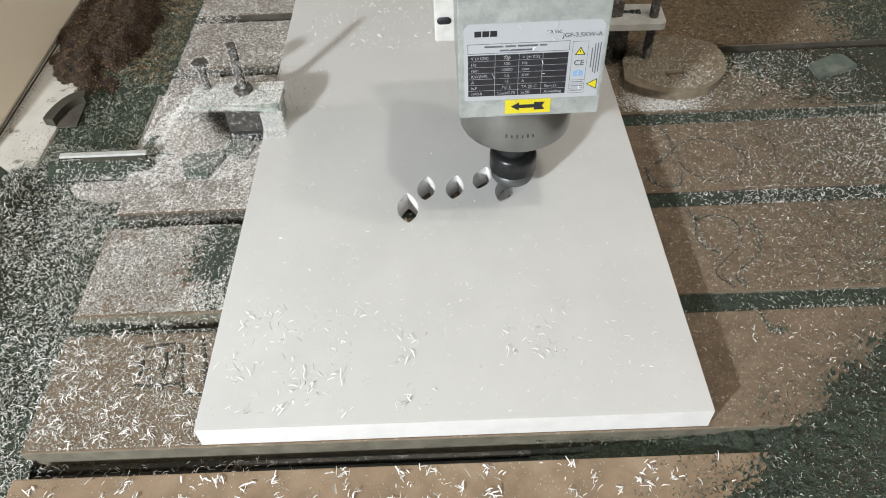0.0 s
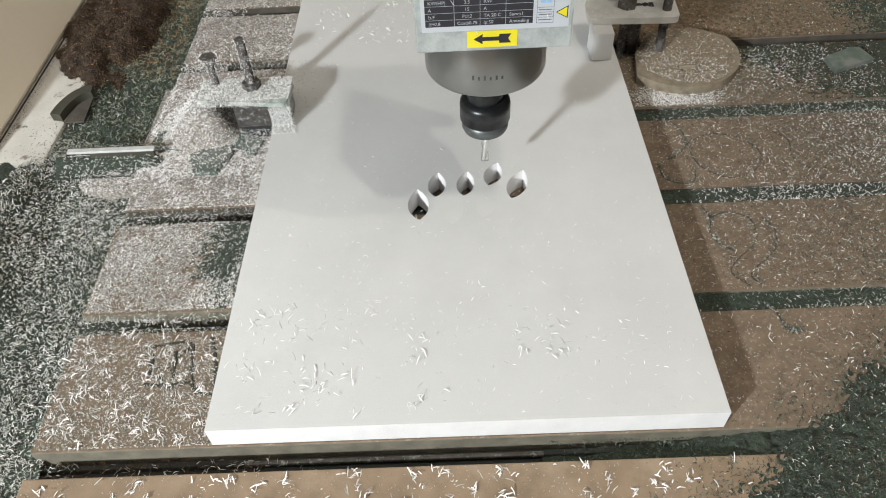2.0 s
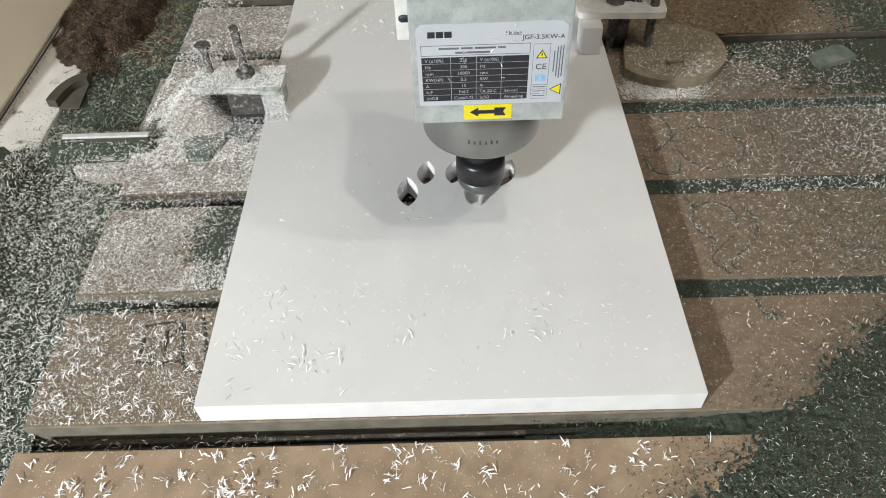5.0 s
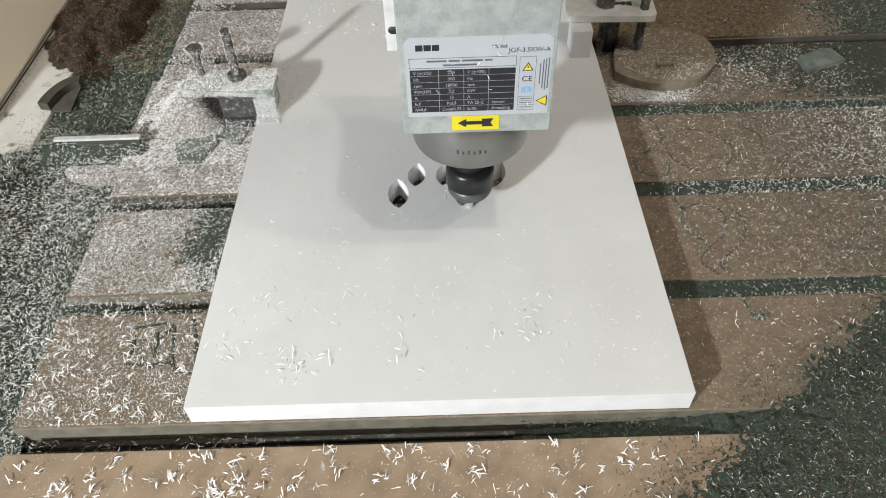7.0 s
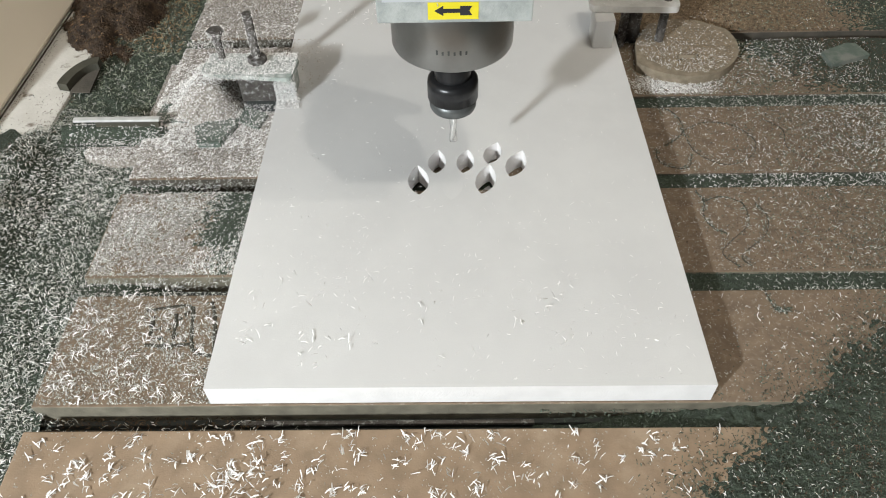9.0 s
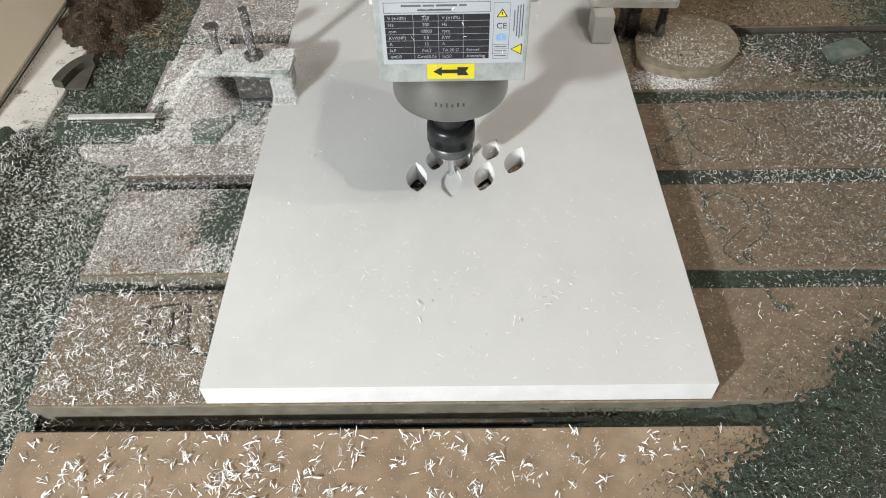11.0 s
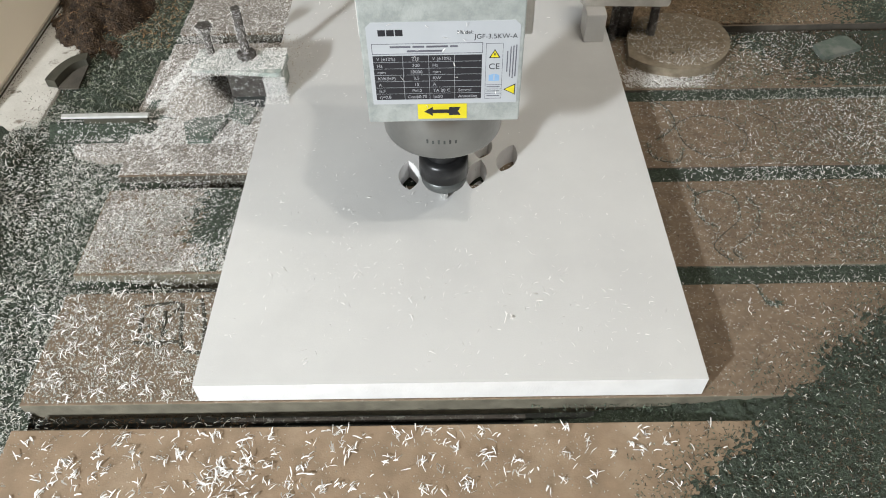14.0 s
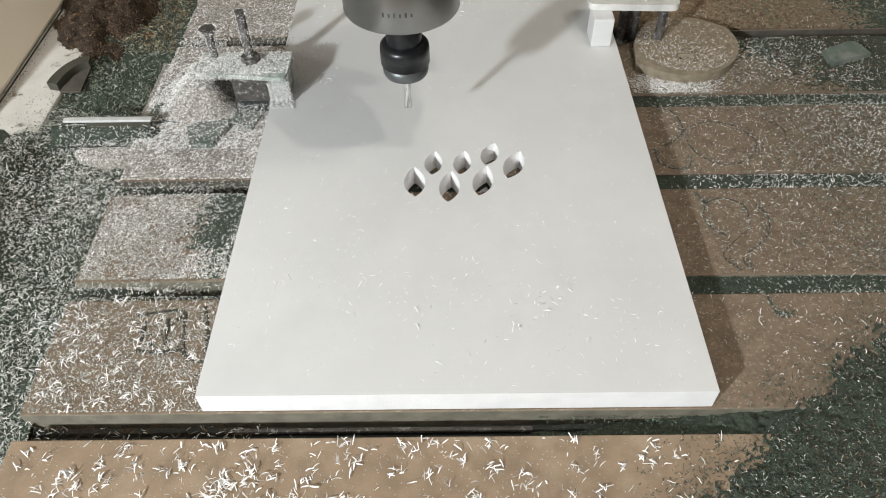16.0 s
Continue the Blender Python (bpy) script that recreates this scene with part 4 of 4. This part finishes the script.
def clamps():
    a = thing("hold_down_clamp", (0.165, 0.385, 0), "bright steel hold-down clamp on a white block, pressing the board", "clamp", "clamps")
    a.location = (0, 0, 0)
    clamp_plate(a, 0.124, 0.204, 0.366, 0.402, 0.046, -3, M_PLATE)
    part("slot", ribbon([(0.160, 0.389), (0.172, 0.388), (0.184, 0.387)], 0.010, 0.0522, 0.0001), M_BLACK, a, "dark slot in the strap")
    stud(a, 0.160, 0.386, -0.010, 0.100)
    hexagon(a, 0.160, 0.386, 0.0525, 0.0620, 0.0090)
    part("spacer", lathe([(0, 0.0), (0.0085, 0.0), (0.0085, 0.030), (0, 0.030)], 24), M_BOLT, a).location = (0.171, 0.398, 0.0)
    stud(a, 0.194, 0.378, 0.0, 0.105, 0.0042)
    part("block", box(0.1265, 0.1445, 0.353, 0.378, BOARD_TOP + 0.0002, 0.0455, 0.0012), M_BOARD, a, "white foam packing block")
    b = thing("hold_down_clamp", (-0.17, 0.30, 0), "chip-covered hold-down clamp beside the board edge", "clamp", "clamps")
    b.location = (0, 0, 0)
    clamp_plate(b, -0.212, -0.134, 0.282, 0.314, 0.0385, -7, M_GLASSY, 0.0036)
    stud(b, -0.167, 0.302, -0.010, 0.088, 0.0038)
    hexagon(b, -0.167, 0.302, 0.0422, 0.0480, 0.0080)
    stud(b, -0.199, 0.309, 0.0, 0.066, 0.0032, "bolt")
    hexagon(b, -0.199, 0.309, 0.0645, 0.0690, 0.0072, "bolt_head")
    part("block", box(-0.1490, -0.1360, 0.2800, 0.3080, BOARD_TOP + 0.0002, 0.0378, 0.0012), M_GLASSY, b, "pale green acrylic packing block")
    part("heel_block", box(-0.184, -0.1525, 0.288, 0.312, 0.0120, 0.0378, 0.0010), M_BOLT, b, "dark steel heel block with specks of dust")
    # black block stands in for the shade below the heel block
    part("shade_block", box(-0.182, -0.1535, 0.291, 0.310, -0.0150, 0.0118, 0.0010), M_BED_AND_SHADE, b, "black block painting the shade under the heel block")
    heap = lambda x, y: 0.0355 * math.exp(-(max(0.0, x + 0.204) / 0.013) ** 2 - (max(0.0, -0.214 - x) / 0.026) ** 2 - (max(0.0, y - 0.310) / 0.027) ** 2 - (max(0.0, 0.286 - y) / 0.013) ** 2) + 0.0012 * noise.noise(Vector((x * 150, y * 150, 4))) - 0.0012
    tagged(link_mesh("chip_heap", sheet(-0.270, -0.176, 0.24, 0.365, heap, 0.003), M_PALE), "pale chip heap piled against the clamp", "chips", kind="stuff")
    hz = lambda x, y: np.array([max(heap(p, q), 0.0) for p, q in zip(x, y)])
    chips("plastic_chips", 11000, over(-0.265, -0.178, 0.24, 0.362, hz, 0.2), M_CHIP, (0.002, 0.0045), (0.0004, 0.0008), label="white chips on the heap by the clamp")
    chips("plastic_chips", 420, over(-0.150, -0.134, 0.278, 0.312, 0.0385, 0.2), M_CHIP, (0.002, 0.004), (0.0004, 0.0008), label="white chips on the clamp block")
    chips("plastic_chips", 1300, lambda n: (RNG.uniform(-0.151, -0.133, n), RNG.uniform(0.2765, 0.2798, n), RNG.uniform(0.019, 0.037, n)), M_CHIP, (0.002, 0.004), (0.0004, 0.0008), label="white chips clinging to the clamp block")
    chips("plastic_chips", 260, over(-0.152, -0.132, 0.268, 0.281, 0.0186, 0.2), M_CHIP, (0.002, 0.004), (0.0004, 0.0008), label="white chips at the foot of the clamp block")
    for px, py, z0, z1, r in ((-0.167, 0.302, 0.049, 0.087, 0.0042), (-0.199, 0.309, 0.043, 0.064, 0.0036), (-0.199, 0.309, 0.0645, 0.0695, 0.0076)):
        def round_it(n, px=px, py=py, z0=z0, z1=z1, r=r):
            q = RNG.uniform(0, 2 * np.pi, n)
            return px + r * np.cos(q), py + r * np.sin(q), RNG.uniform(z0, z1, n)
        chips("plastic_chips", 240, round_it, M_CHIP, (0.0015, 0.0035), (0.0004, 0.0008), label="pale chips clinging to a clamp bolt")
    chips("plastic_chips", 500, lambda n: (RNG.uniform(-0.210, -0.150, n), RNG.uniform(0.278, 0.2845, n), RNG.uniform(0.039, 0.0425, n)), M_CHIP, (0.002, 0.004), label="white chips on the rim of the clamp strap")
    chips("plastic_chips", 3200, over(-0.210, -0.135, 0.284, 0.314, 0.0423, 0.3), M_CHIP, (0.002, 0.0045), (0.0004, 0.0008), label="white chips lying on the clamp")
    chips("plastic_chips", 260, over(0.128, 0.200, 0.370, 0.398, 0.0525, 0.4), M_CHIP, (0.001, 0.003), label="white crumbs on the clamp strap")


def odd_pieces():
    half = [(0.212 + 0.055 * math.cos(q), 0.375 + 0.055 * math.sin(q)) for q in (radians(216 + 7 * k) for k in range(25))] + [(0.238, 0.413), (0.216, 0.416), (0.190, 0.408), (0.172, 0.376)]
    disc = tagged(new("round_offcut"), "half-round grey board offcut dusted with white chips", "offcut")
    part("slab", prism(half, 0.0004, 0.0098, 0.001), M_GREYWOOD, disc)
    part("split", ribbon([(0.205, 0.343), (0.214, 0.350), (0.226, 0.352)], 0.0034, 0.0099, 0.0002), M_LINE, disc, "dark split in the slab")
    part("splinter", box(0.206, 0.222, 0.3465, 0.3490, 0.0099, 0.0135, 0.0008), M_GREYWOOD, disc)
    chips("wood_chips", 3600, over(0.168, 0.264, 0.324, 0.414, 0.0100, 0.2, lambda x, y: np.where(np.hypot(x - 0.217, (y - 0.369) * 1.02) < 0.045, 1, 0)), M_CHIP_TAN, (0.0008, 0.0026), label="tan fine dust on the round offcut")
    # fallen chips, plus extra ones that paint the work lamp's light on the slab
    chips("plastic_chips", 3600, over(0.168, 0.264, 0.324, 0.414, 0.0100, 0.4, lambda x, y: np.where(np.hypot(x - 0.217, (y - 0.369) * 1.02) < 0.045, np.clip(1.3 - (y - 0.32) * 14 - (x - 0.18) * 6, 0.2, 1), 0)), M_CHIP, (0.0015, 0.0035), label="white fine chips and painted lamp light on the round offcut")
    tagged(link_mesh("flat_offcut", prism([(0.344, 0.362), (0.372, 0.376), (0.380, 0.375), (0.386, 0.356), (0.346, 0.341)], 0.0012, 0.0060, 0.0006), M_OFFCUT), "pale green flat board offcut", "offcut", "offcuts")
    for out, z in (([(-0.262, 0.274), (-0.229, 0.270), (-0.226, 0.292), (-0.258, 0.298)], 0.004), ([(-0.194, 0.276), (-0.168, 0.262), (-0.163, 0.281), (-0.190, 0.297)], 0.004), ([(-0.222, 0.262), (-0.215, 0.240), (-0.196, 0.241), (-0.186, 0.268), (-0.200, 0.279)], 0.006)):
        tagged(link_mesh("flat_offcut", prism(out, 0.0006, z, 0.0005), M_OFFCUT), "pale green flat board offcut among white chips", "offcut", "offcuts")
    bank = lambda x, y: 0.0095 * math.exp(-((y - 0.262) / 0.007) ** 2) * min(1.0, max(0.0, (-0.245 - x) / 0.01)) - 0.001 + 0.001 * noise.noise(Vector((x * 150, y * 150, 6)))
    tagged(link_mesh("dust_bank", sheet(-0.335, -0.244, 0.245, 0.280, bank, 0.003), M_GREEN), "low bank of chip dust under the bar", "dust", kind="stuff")
    chips("plastic_chips", 900, over(-0.33, -0.25, 0.247, 0.278, lambda x, y: np.array([bank(p, q) for p, q in zip(x, y)]), 0.2), M_CHIP, (0.002, 0.004), label="white chips on the dust bank")
    bar = tagged(new("flat_bar"), "thin bright aluminium bar over a strip of painted shade", "bar")
    part("top_strip", box(-0.322, -0.249, 0.2590, 0.2640, 0.0138, 0.0160, 0.0006), M_ALU, bar)
    # the bar's own shadow, painted as a dark solid strip
    part("bar_shade", box(-0.305, -0.251, 0.2605, 0.2635, 0.0070, 0.0136), M_RUBBER_AND_SHADE, bar, "dark strip painting the shade under the bar")
    mound = lambda x, y: -0.016 + 0.0145 * max(0.0, min(1.0, 3.2 * (1 - (abs(x + 0.286) / 0.029) ** 3 - (abs(y - 0.245) / 0.019) ** 3))) + 0.0014 * noise.noise(Vector((x * 120, y * 120, 6)))
    tagged(link_mesh("chip_mound", sheet(-0.335, -0.240, 0.196, 0.270, mound, 0.003), M_PALE), "low mound of pale chip dust below the bar", "dust", kind="stuff")
    mz = lambda x, y: np.array([mound(p, q) for p, q in zip(x, y)])
    chips("plastic_chips", 2200, over(-0.322, -0.255, 0.215, 0.258, mz, 0.3, lambda x, y: np.where(mz(x, y) > -0.004, 1.0, 0.1)), M_CHIP, (0.0015, 0.0035), label="white fine chips on the mound")
    chips("wood_chips", 900, over(-0.325, -0.255, 0.205, 0.224, mz, 0.3), M_CHIP_BROWN, (0.002, 0.005), label="brown chips at the foot of the mound")
    rail = tagged(link_mesh("side_rail", box(-0.475, -0.352, -0.25, 0.90, -0.030, 0.000, 0.002), M_DUSTY), "dusty off-white machine side rail", "rail")
    panel = thing("side_cover", (-0.43, 0.4, 0.0), "cream painted machine side cover", "machine cover")
    panel.location = (0, 0, 0)
    bm = box(-0.470, -0.4015, 0.262, 0.95, 0.0006, 0.42, 0.006, 4)
    for v in bm.verts:
        v.co.x -= 0.55 * max(0.0, v.co.z - 0.008)
    part("cover_sheet", bm, M_CREAM, panel, "sloping cream painted sheet")
    part("foot_seam", box(-0.4012, -0.3998, 0.262, 0.95, 0.0004, 0.0016, 0.0003, 1), M_RUBBER_AND_SHADE, panel, "dark dirty seam")
    arc = [(-0.338 - 0.025 * math.cos(q), 0.322 + 0.045 * math.sin(q)) for q in (radians(4 + 8 * k) for k in range(12))]
    arc += [(-0.336 - 0.017 * math.cos(q), 0.320 + 0.036 * math.sin(q)) for q in (radians(92 - 8 * k) for k in range(12))]
    tagged(link_mesh("rubber_strip", prism(arc, 0.0004, 0.0080, 0.001), M_RUBBER_AND_SHADE), "curved dark rubber strip on the side rail", "rubber strip")
    pit = [(-0.335 - 0.0165 * math.cos(q), 0.320 + 0.0355 * math.sin(q)) for q in (radians(8 * k) for k in range(12))] + [(-0.333, 0.320)]
    tagged(link_mesh("dark_crumbs", prism(pit, 0.0003, 0.0018, 0.0004), M_DARK_EDGE), "dark crumbs inside the curved strip", "dust", kind="stuff")


def board_chips():
    z = BOARD_TOP + 0.0002
    chips("plastic_chips", 260, over(-0.146, 0.146, 0.004, 0.16, z, 0.25, spread=0.004, per=5), M_CHIP, (0.0025, 0.0050), (0.0004, 0.0007), 0.0008, 0.12, label="white slivers scattered on the board")
    chips("plastic_chips", 110, over(-0.02, 0.13, 0.010, 0.09, z, 0.4, spread=0.006, per=6), M_CHIP, (0.003, 0.0055), (0.0004, 0.0008), 0.001, 0.12, label="white slivers near the board front")
    chips("plastic_chips", 190, over(-0.146, 0.146, 0.13, 0.40, z), M_CHIP, (0.002, 0.0045), (0.0004, 0.0007), 0.0008, 0.15, label="white slivers scattered on the board")
    chips("plastic_chips", 260, over(-0.146, -0.03, 0.06, 0.24, z, 0.3), M_CHIP, (0.001, 0.003), (0.0004, 0.0007), 0.0006, 0.15, label="fine white crumbs on the board")
    chips("plastic_chips", 900, over(-0.13, 0.10, 0.40, 0.62, z, 0.6), M_CHIP, (0.003, 0.008), (0.0006, 0.0012), 0.003, label="white chips at the far end of the board")
    # tan specks, partly painting the warm tint of the clamp's shadow
    chips("wood_chips", 900, over(-0.150, -0.110, 0.275, 0.375, z, 0.4, lambda x, y: np.clip((-0.112 - x) * 40 - np.abs(y - 0.32) * 10, 0, 1)), M_CHIP_TAN, (0.0006, 0.0022), (0.0003, 0.0006), 0.0004, label="tan specks and painted warm shade beside the clamp")
    chips("plastic_chips", 60, over(-0.142, -0.10, 0.30, 0.37, z), M_CHIP, (0.002, 0.006), (0.0005, 0.0009), 0.0015, label="white chips beside the clamp")


def chip_cluster(k):
    """A handful of curled chips that the air jet drives off the board."""
    ob = thing("chip_cluster", (0, 0, 0), "few white curled chips blown along the board", "chips", "blown chip clusters")
    for j in range(3 + k % 4):
        chips("chip", 1, lambda m: (RNG.normal(0, 0.004, m), RNG.normal(0, 0.004, m), np.zeros(m)), M_CHIP, (0.005, 0.009), (0.0005, 0.0010), 0.0025, 0.16, parent=ob)
    return ob


# ---------------------------------------------------------------- build
room()
machine_bed()
lay_dust()
lay_layers()
under_board()
white_board()
core_right, core_mid, core_front = waste(4), waste(5), waste(6)
spindle = build_spindle()
clamps()
odd_pieces()
spread_chips()
board_chips()
clusters = [chip_cluster(k) for k in range(42)]


def motions():
    rows = [
        (0.0, 0.0511, 0.1979, 0.0000), (0.25, 0.0475, 0.2060, 0.0000), (0.5, 0.0425, 0.2095, 0.0002), (0.7, 0.0436, 0.2100, 0.0238), (1.0, 0.0440, 0.2105, 0.0551), (1.1, 0.0436, 0.2100, 0.0560),
        (1.5, 0.0215, 0.1943, 0.0548), (2.0, 0.0218, 0.1945, 0.0455), (2.5, 0.0218, 0.1940, 0.0363), (3.0, 0.0214, 0.1935, 0.0267), (3.5, 0.0214, 0.1950, 0.0130), (3.7, 0.0214, 0.1950, 0.0105),
        (4.0, 0.0205, 0.1910, 0.0105), (4.5, 0.0178, 0.1760, 0.0105), (5.0, 0.0255, 0.1640, 0.0105), (5.4, 0.0268, 0.1740, 0.0105), (5.8, 0.0236, 0.1851, 0.0098), (6.0, 0.0214, 0.1831, 0.0076), (6.5, 0.0177, 0.1677, 0.0052),
        (7.0, 0.0253, 0.1631, 0.0046), (7.5, 0.0238, 0.1787, 0.0075), (7.7, 0.0225, 0.1830, 0.0130), (8.0, 0.0207, 0.1850, 0.0398), (8.2, 0.0205, 0.1870, 0.0560), (8.5, -0.0010, 0.1880, 0.0560), (8.8, -0.0021, 0.1815, 0.0560),
        (9.0, -0.0019, 0.1821, 0.0534), (9.5, -0.0020, 0.1830, 0.0430), (10.0, -0.0020, 0.1835, 0.0325), (10.5, -0.0021, 0.1840, 0.0220), (11.0, -0.0023, 0.1840, 0.0120), (11.5, -0.0073, 0.1748, 0.0116),
        (12.0, -0.0018, 0.1585, 0.0110), (12.5, 0.0022, 0.1755, 0.0115), (13.0, -0.0021, 0.1839, 0.0079), (13.5, -0.0068, 0.1740, 0.0045), (14.0, -0.0020, 0.1551, 0.0049), (14.5, 0.0021, 0.1725, 0.0034), (14.8, -0.0010, 0.1815, 0.0045),
        (15.0, -0.0024, 0.1827, 0.0143), (15.3, -0.0010, 0.1855, 0.0469), (15.5, -0.0030, 0.1960, 0.0555), (15.6, -0.0080, 0.2040, 0.0556), (16.0, -0.0325, 0.2195, 0.0560),
    ]
    walk(spindle, [(t, pose(x, y, z)) for t, x, y, z in rows])
    for core, leaf, steps in ((core_right, LEAVES[4], ((0.0, 0.004), (0.6, -0.004), (16.0, -0.004))),
                              (core_mid, LEAVES[5], ((0.0, BOARD_TOP), (3.3, BOARD_TOP), (4.6, 0.0105), (6.0, 0.0085), (6.6, 0.004), (7.6, 0.003), (8.0, -0.004), (16.0, -0.004))),
                              (core_front, LEAVES[6], ((0.0, BOARD_TOP), (10.6, BOARD_TOP), (11.6, 0.0105), (13.0, 0.0075), (13.6, 0.004), (14.8, 0.002), (15.2, -0.004), (16.0, -0.004)))):
        walk(core, [(t, pose(leaf[0], leaf[1], z)) for t, z in steps])
    # chip clusters slide over the board's front edge and drop on the near plank
    pick = random.Random(5)
    for k, ob in enumerate(clusters):
        x, y, turn = pick.uniform(-0.142, -0.055), pick.uniform(0.008, 0.088), pick.uniform(0, 360)
        if k % 4 == 3:
            x, y = pick.uniform(-0.05, 0.09), pick.uniform(0.01, 0.07)
        if k % 6 == 5:
            walk(ob, [(0.0, pose(x, y, BOARD_TOP, 0, 0, turn)), (16.0, pose(x, y, BOARD_TOP, 0, 0, turn))])
            continue
        go = pick.uniform(2.0, 10.5)
        end_x, end_y = x + pick.uniform(-0.06, 0.03), pick.uniform(-0.070, -0.026)
        walk(ob, [(0.0, pose(x, y, BOARD_TOP, 0, 0, turn)), (go, pose(x, y, BOARD_TOP, 0, 0, turn)), (go + 0.35, pose(x * 0.8 + end_x * 0.2, 0.004, BOARD_TOP + 0.004, 0, 0, turn + 50)),
                  (go + 0.55, pose(end_x, end_y, 0.0004, 0, 0, turn + 80)), (16.0, pose(end_x, end_y, 0.0004, 0, 0, turn + 80))])


motions()
